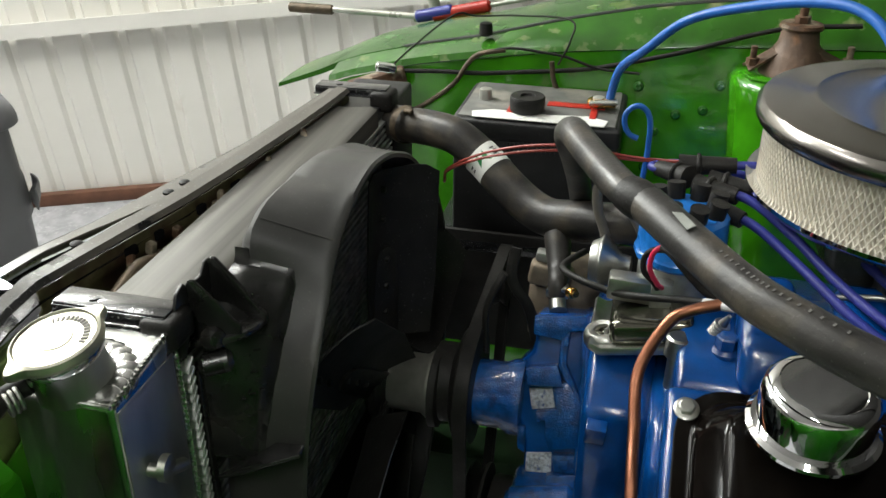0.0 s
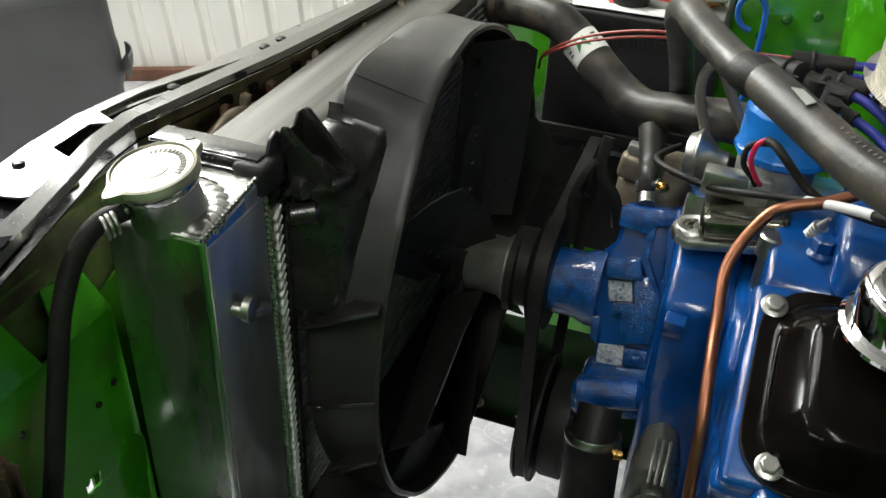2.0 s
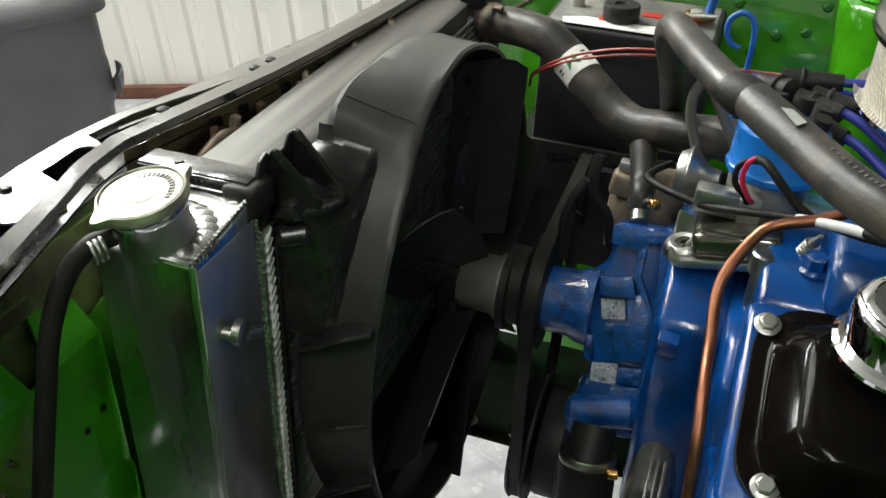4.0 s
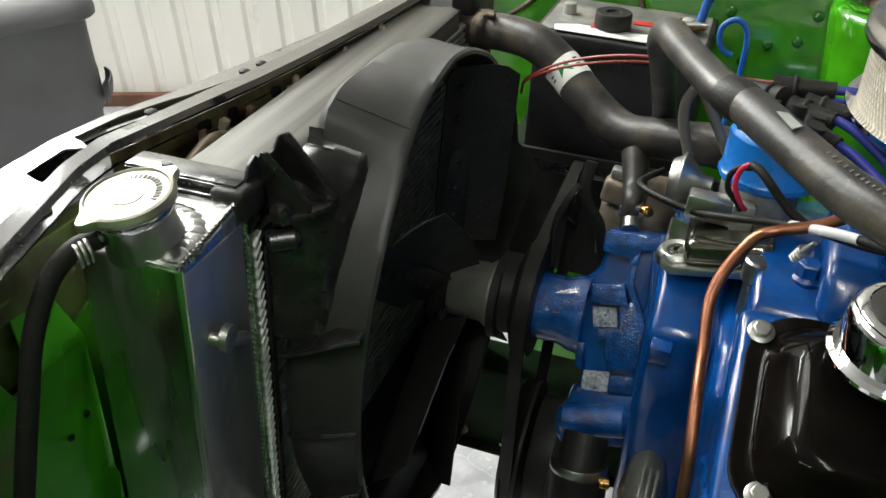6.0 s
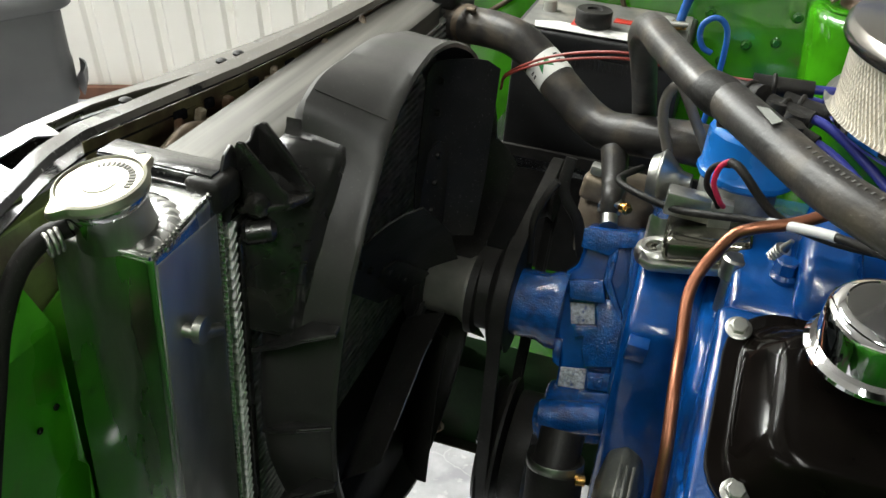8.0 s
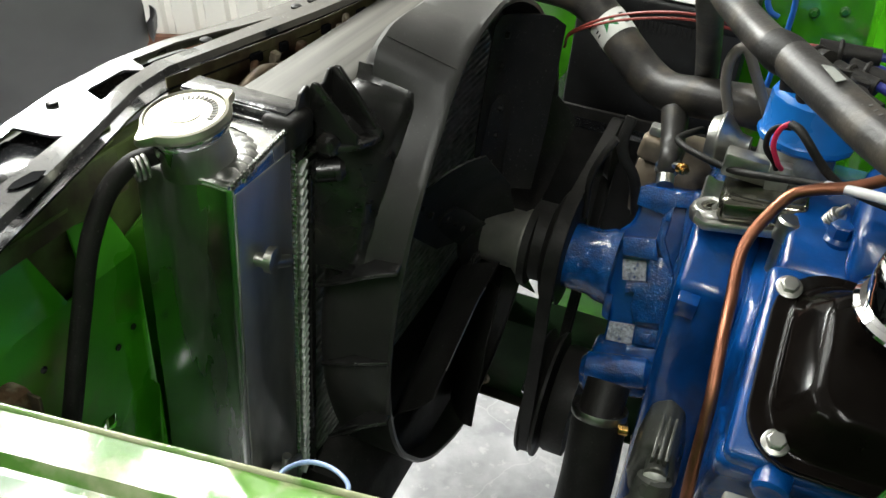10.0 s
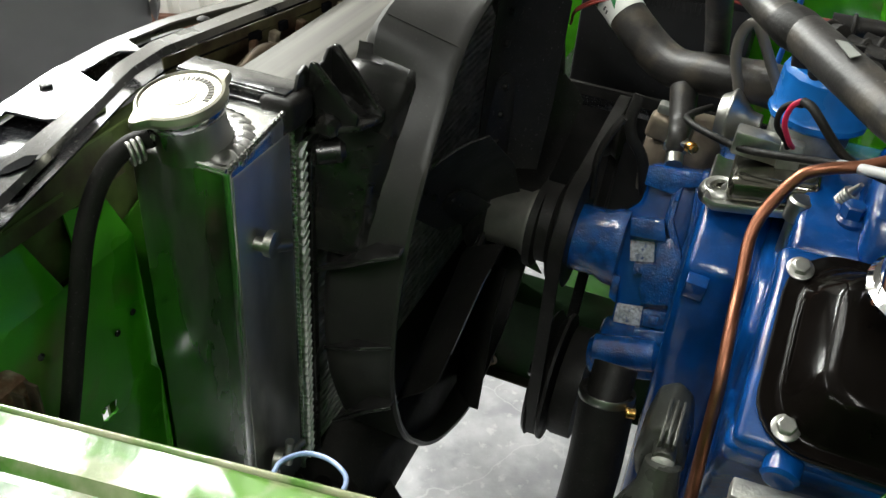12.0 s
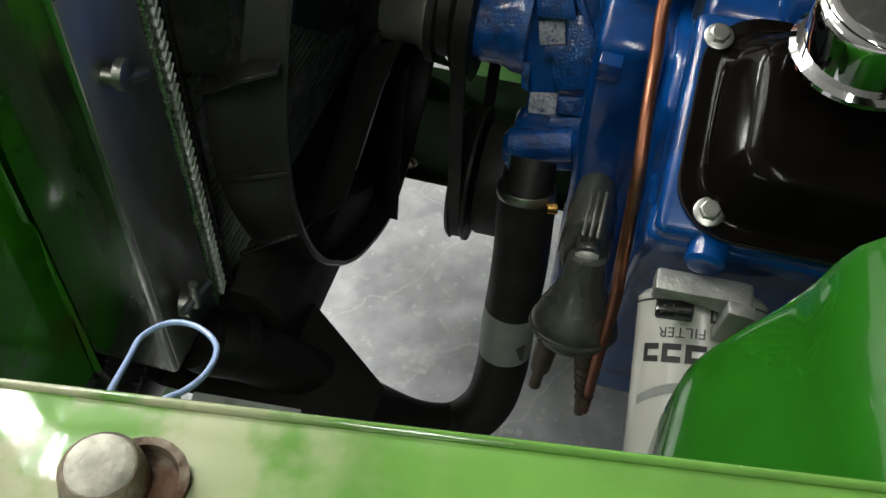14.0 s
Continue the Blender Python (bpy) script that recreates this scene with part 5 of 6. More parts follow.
for g, h in levels:
    o = outline(g)
    rows.append([bm.verts.new(rc(x, a, h)) for x, a in o])
for r0, r1 in zip(rows, rows[1:]):
    for i in range(len(r0)):
        bm.faces.new((r0[i], r0[(i + 1) % len(r0)], r1[(i + 1) % len(r0)], r1[i]))
bm.faces.new(rows[0]), bm.faces.new(rows[-1])
part("cover", bm, "vcover", vc, smooth=55)
bm = B()
sweep(bm, [rc(0.392, 0.05, 0.0065), rc(0.3865, 0.03, 0.0078), rc(0.3855, 0.0, 0.008), rc(0.3865, -0.03, 0.0078), rc(0.392, -0.05, 0.0065)], 0.0022, 10)
part("pressed_ridge", bm, "vcover", vc, smooth=60)
for x, a in ((0.3785, 0.063), (0.394, -0.0695), (0.55, -0.078), (0.72, -0.078)):
    part("bolt", bolt(B(), rc(x, a, 0.0052), NR, 0.0125, 0.006, 0.0105), "zinc", vc, "zinc bolt and washer")
gk = prism(B(), outline(0.0008), "z", -0.003, -0.0005)
for v in gk.verts:
    v.co = rc(v.co.x, v.co.y, v.co.z)
part("gasket", gk, "belt", vc)

bc = part("breather_cap", lathe(B(), [(0.041, 0.006), (0.0415, 0.03), (0.0395, 0.038), (0.034, 0.0425), (0.03, 0.0435), (0.029, 0.0425), (0.015, 0.0425), (0.0005, 0.0425)], (0.463, 0.16, 0.828), (0, -0.12, 1), 56), "chrome", vc, "chrome push-in breather cap")
part("flange", lathe(B(), [(0.03, -0.004), (0.045, 0), (0.0475, 0.003), (0.0475, 0.006), (0.044, 0.009), (0.041, 0.009)], (0.463, 0.16, 0.826), (0, -0.12, 1), 56), "chrome", bc)
part("stem", rod(B(), (0.463, 0.166, 0.79), (0.463, 0.161, 0.828), 0.018), "zinc", bc)

# thermostat housing with its silver gooseneck
th = thing("thermostat_housing", "polished steel thermostat housing bolted to the engine", "car part", (0.335, 0.36, 0.75))
bm = B()
prism(bm, [(0.288, 0.765), (0.3, 0.758), (0.37, 0.77), (0.382, 0.776), (0.378, 0.781), (0.3, 0.768), (0.29, 0.773)], "y", 0.318, 0.41, 0.003)
part("flange", bm, "zinc", th)
bm = B()
prism(bm, [(0.308, 0.767), (0.378, 0.778), (0.386, 0.806), (0.372, 0.804), (0.32, 0.796), (0.306, 0.793)], "y", 0.322, 0.40, 0.009, 4)
part("body", bm, "gunmetal", th)
ear = part("ear", lathe(B(), [(0.007, 0.002), (0.0085, 0.0065), (0.013, 0.0075), (0.0175, 0.005), (0.0195, 0.001), (0.0195, -0.006)], (0.302, 0.343, 0.768), (-0.2, -0.12, 1), 36), "zinc", th, "polished round bolt ear")
part("bolt_socket", lathe(B(), [(0.0075, 0), (0.0072, 0.0035), (0.004, 0.004), (0.0035, 0.002)], (0.302, 0.343, 0.7695), (-0.2, -0.12, 1), 6), "gunmetal", ear)
part("web", rod(B(), (0.306, 0.338, 0.773), (0.317, 0.332, 0.794), 0.0045, 0.003, bev=0.001), "zinc", th)
bm = B()
rod(bm, (0.37, 0.305, 0.745), (0.371, 0.307, 0.795), 0.0075, n=24)
rod(bm, (0.371, 0.306, 0.778), (0.372, 0.307, 0.8), 0.012, n=24, bev=0.002)
part("sender", bm, "zinc", th)

# distributor
ds = thing("distributor", "distributor with a translucent blue cap and zinc vacuum can", "distributor", (0.36, 0.40, 0.78))
bm = B()
lathe(bm, [(0.034, 0), (0.036, 0.01), (0.036, 0.042)], (0.363, 0.4, 0.795), (0, 0, 1), 36)
rod(bm, (0.36, 0.405, 0.74), (0.36, 0.405, 0.8), 0.02)
part("body", bm, "cast", ds)
bm = B()
lathe(bm, [(0.0425, 0), (0.045, 0.003), (0.045, 0.008), (0.0425, 0.011), (0.0415, 0.045), (0.037, 0.05), (0.01, 0.051)], (0.366, 0.399, 0.835), (0, 0, 1), 14)
soften(bm, bm.verts[:], 0.003)
part("cap", bm, "bluecap", ds, "bright blue plastic cap")
for k in range(8):
    a = radians(45 * k + 20)
    part("tower", rod(B(), (0.366 + 0.028 * math.cos(a), 0.399 + 0.028 * math.sin(a), 0.88), (0.366 + 0.032 * math.cos(a), 0.399 + 0.032 * math.sin(a), 0.9), 0.009, n=16), "belt", ds, "black rubber boot")
vcn = part("vacuum_can", lathe(B(), [(0.006, -0.012), (0.022, -0.010), (0.026, -0.002), (0.029, 0), (0.029, 0.003), (0.026, 0.006), (0.018, 0.014), (0.012, 0.02), (0.01, 0.03)], (0.291, 0.415, 0.808), (1, -0.1, 0.05), 40), "zinc", ds, "zinc plated vacuum can")
part("rim", torus(B(), (0.2925, 0.415, 0.808), (1, -0.1, 0.05), 0.028, 0.0018, 40, 8), "zinc", vcn)
part("arm", box(B(), (0.326, 0.365, 0.812), (0.05, 0.022, 0.024), (0, 3, 0), 0.003), "zinc", ds)
part("connector", box(B(), (0.352, 0.358, 0.809), (0.02, 0.014, 0.034), (0, 0, 0), 0.002), "cast", ds)
solo("coil_wire", sweep(B(), [(0.351, 0.338, 0.83), (0.346, 0.327, 0.84), (0.338, 0.323, 0.857), (0.339, 0.322, 0.873), (0.346, 0.321, 0.881), (0.354, 0.324, 0.878)], 0.0024), "pink", "short crimson wire at the distributor", "wire", (0.34, 0.34, 0.8))
solo("coil_wire", sweep(B(), [(0.347, 0.34, 0.828), (0.343, 0.332, 0.838), (0.333, 0.33, 0.85), (0.332, 0.33, 0.864), (0.338, 0.328, 0.873), (0.348, 0.327, 0.875)], 0.0027), "belt", "short black wire at the distributor", "wire", (0.335, 0.34, 0.8))
solo("earth_cable", sweep(B(), [(0.347, 0.32, 0.881), (0.354, 0.31, 0.882), (0.363, 0.302, 0.876), (0.374, 0.3, 0.865), (0.388, 0.298, 0.853), (0.405, 0.296, 0.846), (0.44, 0.29, 0.842), (0.48, 0.29, 0.84)], 0.0039), "belt", "black cable below the distributor cap", "cable", (0.4, 0.29, 0.81))

sc = thing("sleeved_cable", "thin black cable with a white printed sleeve", "cable", (0.38, 0.32, 0.82))
CABLE = [(0.27, 0.47, 0.79), (0.258, 0.44, 0.795), (0.252, 0.415, 0.799), (0.258, 0.395, 0.803), (0.28, 0.372, 0.807), (0.31, 0.355, 0.809), (0.34, 0.33, 0.823), (0.376, 0.30, 0.842), (0.421, 0.25, 0.868), (0.46, 0.225, 0.874), (0.52, 0.21, 0.87)]
part("cable", sweep(B(), CABLE, 0.0036), "belt", sc)
cpts = curve_points(CABLE, 8)
part("sleeve", sweep(B(), cpts[58:67], 0.0043, raw=True), "white", sc, "white plastic sleeve")

# upper radiator hose, heater hose, bypass hose and lower hose
uh = thing("upper_radiator_hose", "thick black rubber hose from radiator to engine", "hose", (0.2, 0.53, 0.8))
UP = [(0.0, 0.645, 0.855), (0.022, 0.635, 0.8565), (0.066, 0.615, 0.861), (0.098, 0.6, 0.858), (0.131, 0.585, 0.841), (0.161, 0.565, 0.822), (0.194, 0.545, 0.804), (0.223, 0.525, 0.8), (0.256, 0.505, 0.81), (0.286, 0.49, 0.8175), (0.318, 0.475, 0.825), (0.345, 0.465, 0.82), (0.36, 0.46, 0.78)]
part("hose", sweep(B(), UP, 0.0225, 24), "hose", uh)
upts = curve_points(UP, 8)
lb = part("band_label", sweep(B(), upts[31:38], 0.0229, 24, raw=True), "label", uh, "white printed paper band")
def hose_mark(pts, line, k, turn, radius, lift=0.0004):
    """A small flat print laid on a hose: (along, around) outlines about its point k, turned about its axis."""
    c, d = line[k], (line[k + 1] - line[k - 1]).normalized()
    up = Vector((0, -0.6, 0.8))
    n = (up - d * up.dot(d)).normalized()
    side = d.cross(n)
    bm = B()
    for outline_pts in pts:
        vs = []
        for a, b in outline_pts:
            w = turn + b / radius
            vs.append(bm.verts.new(c + d * a + (n * math.cos(w) + side * math.sin(w)) * (radius + lift)))
        bm.faces.new(vs)
    return bm


part("print_mark", hose_mark([[(-0.009, -0.006), (0.008, -0.009), (0.0, 0.0)], [(-0.009, 0.004), (0.0, 0.0), (0.008, 0.008)]], upts, 34, 0.35, 0.0229), "inkgreen", lb, "green printed arrows", smooth=0)
part("print_mark", hose_mark([[(a, b), (a + 0.0022, b), (a + 0.0022, b + 0.006), (a, b + 0.006)] for a, b in ((-0.007, -0.022), (-0.003, -0.024), (0.002, -0.021), (0.006, -0.023), (-0.004, 0.015), (0.001, 0.016))], upts, 34, 0.35, 0.0229), "ink", lb, smooth=0)
bm = B()
lathe(bm, [(0.0238, 0), (0.0242, 0.001), (0.0242, 0.009), (0.0238, 0.01)], (0.018, 0.629, 0.859), (0.87, -0.49, 0.05), 32, False)
box(bm, (0.03, 0.616, 0.882), (0.009, 0.01, 0.006), (0, 0, 30), 0.0015)
rod(bm, (0.026, 0.61, 0.883), (0.036, 0.608, 0.883), 0.0028)
part("clamp", bm, "brown", uh, "tarnished worm drive clamp")
part("stub_arm", sweep(B(), [(0.236, 0.5, 0.79), (0.244, 0.465, 0.767), (0.246, 0.440, 0.763), (0.246, 0.436, 0.747)], lambda t: 0.0155 - 0.005 * min(1, 1.5 * t), 20), "hose", uh, "tapered bypass branch")
byp = thing("bypass_clamp", "small worm clamp with a brass screw", "hose clamp", (0.246, 0.44, 0.751))
CA = Vector((0, 0.5, 0.85)).normalized()
bm = B()
for k in range(2):
    lathe(bm, [(0.0112, 0), (0.0122, 0.0008), (0.0122, 0.0042), (0.0112, 0.005)], Vector((0.246, 0.44, 0.751)) + CA * (-0.006 + 0.0062 * k), CA, 30, False)
for k in range(9):
    a = radians(200 + 14 * k)
    u, w, _ = basis(CA)
    box(bm, tuple(Vector((0.246, 0.44, 0.751)) + (u * math.cos(a) + w * math.sin(a)) * 0.0122 - CA * 0.0003), (0.0012, 0.0012, 0.006))
part("band", bm, "zinc", byp)
bm = B()
rod(bm, (0.259, 0.432, 0.759), Vector((0.259, 0.432, 0.759)) + Vector((0.006, -0.006, 0.002)), 0.0062, n=18, bev=0.001)
lathe(bm, [(0.0048, 0), (0.0048, 0.003), (0.004, 0.004)], Vector((0.259, 0.432, 0.759)) + Vector((0.006, -0.006, 0.002)), (0.6, -0.8, 0.2), 6)
part("screw", bm, "brass", byp, "brass coloured screw")
part("housing", box(B(), tuple(Vector((0.259, 0.432, 0.759)) + Vector((-0.006, 0.003, 0))), (0.012, 0.01, 0.012), (20, 0, 30), 0.003), "zinc", byp)
part("spigot", rod(B(), (0.25, 0.42, 0.74), Vector((0.246, 0.44, 0.751)) - CA * 0.002, 0.0092, n=24), "zinc", byp)

hh = thing("heater_hose", "long grey black rubber hose with a joiner", "hose", (0.35, 0.2, 0.95))
HP = [(0.259, 0.56, 0.789), (0.255, 0.5, 0.859), (0.253, 0.42, 0.922), (0.252, 0.365, 0.96), (0.261, 0.311, 0.985), (0.278, 0.268, 0.986), (0.308, 0.2, 0.987), (0.328, 0.173, 0.987)]
HQ = [(0.328, 0.173, 0.987), (0.36, 0.1175, 0.986), (0.384, 0.0775, 0.985), (0.407, 0.0485, 0.985), (0.455, 0.008, 0.983), (0.53, -0.025, 0.98), (0.64, -0.03, 0.97)]
part("hose", sweep(B(), HP, 0.0128, 22), "hose", hh)
part("hose", sweep(B(), HQ, 0.0138, 22), "hose", hh)
hpts = curve_points(HP, 8)
part("joiner", sweep(B(), hpts[50:57], lambda t: 0.0136 + 0.001 * math.sin(t * 3.1), 24, raw=True), "belt", hh, "shiny black joiner")
bm = B()
plate(bm, [(0.343, 0.1365, 1.0008), (0.35, 0.135, 1.0014), (0.358, 0.1185, 1.0012), (0.3525, 0.1135, 1.0002)], 0.0006)
part("tag_mark", bm, "label_grey", hh, "grey printed arrow mark", smooth=0)
bm = B()
q = curve_points(HQ, 8)
for i in range(12, 30):
    c, d = q[i], (q[i + 1] - q[i]).normalized()
    p = c + Vector((0, -0.006, 0.0161)).normalized() * 0.0145
    box(bm, tuple(p), (0.0013, 0.0024, 0.0005), (20, 0, math.degrees(math.atan2(d.y, d.x))))
part("print_mark", bm, "hose_print", hh, "faded print along the hose", smooth=0)

lh = thing("lower_radiator_hose", "thick black lower radiator hose with printed band", "hose", (0.2, 0.18, 0.35))
LP = [(0.0, 0.04, 0.5), (0.009, 0.045, 0.487), (0.033, 0.055, 0.474), (0.06, 0.075, 0.435), (0.096, 0.095, 0.386), (0.134, 0.12, 0.318), (0.18, 0.14, 0.27), (0.222, 0.16, 0.257), (0.251, 0.175, 0.293), (0.26, 0.19, 0.349), (0.259, 0.202, 0.406), (0.26, 0.22, 0.487), (0.256, 0.241, 0.566)]
part("hose", sweep(B(), LP, 0.028, 26), "belt", lh)
lpts = curve_points(LP, 8)
ll = part("band_label", sweep(B(), lpts[76:84], 0.0284, 26, raw=True), "label_grey", lh, "grey printed band")
bm = B()
prism(bm, [(0, 0), (0.02, 0), (0.02, 0.028)], "y", 0, 0.0008)
for v in bm.verts:
    v.co += Vector((0.262, 0.177, 0.389))
part("print_mark", bm, "ink", ll, smooth=0)
bm = B()
lathe(bm, [(0.0279, 0), (0.0284, 0.001), (0.0284, 0.009), (0.0279, 0.01)], (0.2545, 0.242, 0.564), (-0.05, 0.3, 1), 36, False)
cl = part("clamp", bm, "zinc", lh, "steel worm clamp")
bm = B()
rod(bm, (0.277, 0.222, 0.573), (0.287, 0.224, 0.573), 0.0055, n=18, bev=0.001)
part("screw", bm, "brass", cl, "brass coloured screw")
part("clamp", lathe(B(), [(0.0288, 0), (0.0292, 0.001), (0.0292, 0.012), (0.0288, 0.013)], (0.024, 0.057, 0.484), (0.6, 0.35, -0.6), 36, False), "belt", lh)

ov = thing("overflow_hose", "thin black overflow hose from the filler neck", "hose", (-0.08, -0.06, 0.7))
part("hose", sweep(B(), [(-0.057, -0.003, 0.8925), (-0.07, -0.015, 0.886), (-0.08, -0.031, 0.868), (-0.084, -0.05, 0.835), (-0.085, -0.066, 0.79), (-0.084, -0.088, 0.73), (-0.084, -0.11, 0.66), (-0.084, -0.125, 0.55)], 0.0072, 16), "belt", ov)
bm = B()
for k in range(3):
    torus(bm, (-0.058 - 0.002 * k, -0.0135 - 0.003 * k, 0.8882 - 0.001 * k), (-0.55, -0.8, -0.1), 0.0072, 0.0016, 20, 8)
part("clip", bm, "zinc", ov, "bright wire clip")
solo("clear_tube", sweep(B(), [(0.178, -0.27, 0.9), (0.166, -0.235, 0.889), (0.1545, -0.2, 0.8705), (0.1512, -0.185, 0.8645), (0.1572, -0.1741, 0.8617), (0.1689, -0.1737, 0.8636), (0.1807, -0.1805, 0.8682), (0.1869, -0.1889, 0.8724), (0.1893, -0.2012, 0.8774), (0.1871, -0.212, 0.8811), (0.1802, -0.222, 0.8835), (0.166, -0.246, 0.885), (0.15, -0.2735, 0.882)], 0.00125, 12), "tubing", "loop of thin blue tinted tubing on the near fender's apron", "tube", (0.178, -0.27, 0.9))
solo("stone_tray", box(B(), (0.05, 0.012, 0.445), (0.1, 0.02, 0.004), (0, 8, 10), 0.001), "label", "pale metal strip below the lower hose", "bracket", (0.07, 0.03, 0.44))

# fuel line, pump and oil filter
fl = thing("fuel_line", "bent copper fuel line in front of the rocker cover", "fuel line", (0.35, 0.15, 0.42))
part("pipe", sweep(B(), [(0.4316, 0.29, 0.868), (0.4036, 0.276, 0.8584), (0.3741, 0.268, 0.851), (0.3567, 0.262, 0.8389), (0.3375, 0.24, 0.802), (0.339, 0.2, 0.7688), (0.3413, 0.16, 0.7469), (0.3449, 0.13, 0.7168), (0.3478, 0.112, 0.6593), (0.3514, 0.106, 0.5993), (0.3505, 0.106, 0.5295), (0.3513, 0.112, 0.461), (0.3515, 0.118, 0.4176)], 0.0052, 16), "copper", fl)
part("union_nut", lathe(B(), [(0.0075, 0), (0.0085, 0.002), (0.0085, 0.012), (0.0065, 0.014)], (0.349, 0.112, 0.455), (-0.1, 0.1, -1), 6), "brown", fl)
fp = thing("fuel_pump", "grey mechanical fuel pump on the engine block", "fuel pump", (0.32, 0.14, 0.45))
bm = B()
prism(bm, [(0.296, 0.575), (0.302, 0.613), (0.318, 0.624), (0.334, 0.613), (0.342, 0.575), (0.334, 0.55), (0.302, 0.55)], "y", 0.168, 0.235, 0.006, 3)
part("flange", bm, "smoke", fp)
bm = B()
lathe(bm, [(0.037, 0), (0.038, 0.006), (0.036, 0.012), (0.029, 0.026), (0.019, 0.045), (0.016, 0.07)], (0.324, 0.125, 0.535), (-0.02, 0.35, 1), 40)
part("body", bm, "smoke", fp)
part("nose", rod(B(), (0.321, 0.172, 0.6), (0.322, 0.148, 0.602), 0.0105, bev=0.001), "smoke", fp)
part("plug", lathe(B(), [(0.0103, 0), (0.0098, 0.002), (0.006, 0.0035), (0.0005, 0.004)], (0.322, 0.149, 0.602), (0.0, -0.75, 0.6), 24), "cast", fp)
for dx in (-0.006, 0.0, 0.006):
    part("rib", box(B(), (0.3215 + dx, 0.18, 0.617), (0.0034, 0.05, 0.012), (10, 0, 0), 0.0012), "smoke", fp)
bm = B()
lathe(bm, [(0.036, 0.0), (0.035, -0.008), (0.027, -0.016), (0.012, -0.02)], (0.324, 0.125, 0.535), (-0.02, 0.35, 1), 40)
torus(bm, (0.324, 0.125, 0.535), (-0.02, 0.35, 1), 0.0372, 0.0025, 40, 8)
part("dome", bm, "smoke", fp)
bm = B()
rod(bm, (0.306, 0.118, 0.52), (0.303, 0.115, 0.475), 0.011, 0.009)
rod(bm, (0.303, 0.115, 0.478), (0.301, 0.113, 0.447), 0.0055, 0.0055)
part("inlet", bm, "brown", fp)
bm = B()
rod(bm, (0.34, 0.118, 0.52), (0.344, 0.117, 0.47), 0.0105, 0.008)
for k in range(4):
    torus(bm, (0.342 + 0.001 * k, 0.117, 0.495 - 0.013 * k), (0.1, 0, 1), 0.0085 - 0.0008 * k, 0.002, 18, 6)
rod(bm, (0.344, 0.117, 0.47), (0.348, 0.116, 0.415), 0.006, 0.005)
part("outlet", bm, "brown", fp)

FA = Vector((-0.104, 0.855, 0.508)).normalized()
FO = Vector((0.413, 0.1, 0.639)) - FA * 0.14
FE = Vector((0.1, -0.5, 0.86))
FE = (FE - FA * FE.dot(FA)).normalized()
FS = FE.cross(FA)
FS = FS if FS.x > 0 else -FS
oil = thing("oil_filter", "white oil filter canister with dark print, upside down", "oil filter", (0.425, 0.025, 0.48))
can = part("can", lathe(B(), [(0.02, 0), (0.044, 0.0), (0.0475, 0.004), (0.0475, 0.134), (0.044, 0.138), (0.041, 0.14), (0.02, 0.14)], FO, FA, 64), "filter", oil)
part("end_cap", lathe(B(), [(0.02, -0.012), (0.04, -0.012), (0.046, -0.002), (0.046, 0.0)], FO, FA, 48), "black", oil)
part("seam", torus(B(), FO + FA * 0.129, FA, 0.0476, 0.0007, 56, 6), "ink", can)
fu, fv, fd = basis(FA)


def round_print(pts_list, name, mat):
    """Shapes drawn as (arc, height) outlines, laid on the canister."""
    bm = B()
    for pts in pts_list:
        vs = []
        for s, h in pts:
            a = s / 0.0479
            e = FE * math.cos(a) + FS * math.sin(a)
            vs.append(bm.verts.new(FO + FA * h + e * 0.0479))
        bm.faces.new(vs)
    return part(name, bm, mat, can, "dark print on the canister", smooth=0)


def blocks(s0, h0, w, h, t):
    """Plain rounded letter-sized shapes."""
    out = []
    for k in range(4):
        a = s0 + k * (w + 0.003)
        out += [[(a, h0), (a + t, h0), (a + t, h0 + h), (a, h0 + h)], [(a + t, h0), (a + w, h0), (a + w, h0 + t), (a + t, h0 + t)], [(a + t, h0 + h - t), (a + w, h0 + h - t), (a + w, h0 + h), (a + t, h0 + h)]]
    return out


round_print(blocks(-0.056, 0.083, 0.0145, 0.0135, 0.0045), "emblem", "ink")
bm = B()
txt = bpy.data.curves.new("filter_words", "FONT")
txt.body, txt.size, txt.align_x = "OIL FILTER", 0.0105, "CENTER"
tob = bpy.data.objects.new("filter_words", txt)
scene.collection.objects.link(tob)
bpy.context.view_layer.update()
tme = tob.evaluated_get(bpy.context.evaluated_depsgraph_get()).to_mesh()
bm.from_mesh(tme)
bpy.data.objects.remove(tob)
for v in bm.verts:
    s, h = -v.co.x * 1.15 - 0.014, 0.108 - v.co.y
    a = s / 0.0479
    e = FE * math.cos(a) + FS * math.sin(a)
    v.co = FO + FA * h + e * 0.0479
part("wording", bm, "ink", can, "small upside down words", smooth=0)
round_print([[(-0.006, 0.113), (-0.004, 0.113), (-0.004, 0.124), (-0.006, 0.124)], [(-0.004, 0.113), (0.004, 0.113), (0.004, 0.115), (-0.004, 0.115)], [(-0.004, 0.122), (0.004, 0.122), (0.004, 0.124), (-0.004, 0.124)], [(0.012, 0.113), (0.014, 0.113), (0.014, 0.124), (0.012, 0.124)]], "code_mark", "ink")
round_print([[(-0.06 + 0.006 * k, 0.058 + 0.012 * math.sin(0.2 * k)), (-0.054 + 0.006 * k, 0.058 + 0.012 * math.sin(0.2 * (k + 1))), (-0.054 + 0.006 * k, 0.051 + 0.012 * math.sin(0.2 * (k + 1))), (-0.06 + 0.006 * k, 0.051 + 0.012 * math.sin(0.2 * k))] for k in range(15)], "swoosh", "label_grey")
oa = thing("filter_adaptor", "cast alloy oil filter adaptor bracket", "car part", (0.41, 0.06, 0.66))
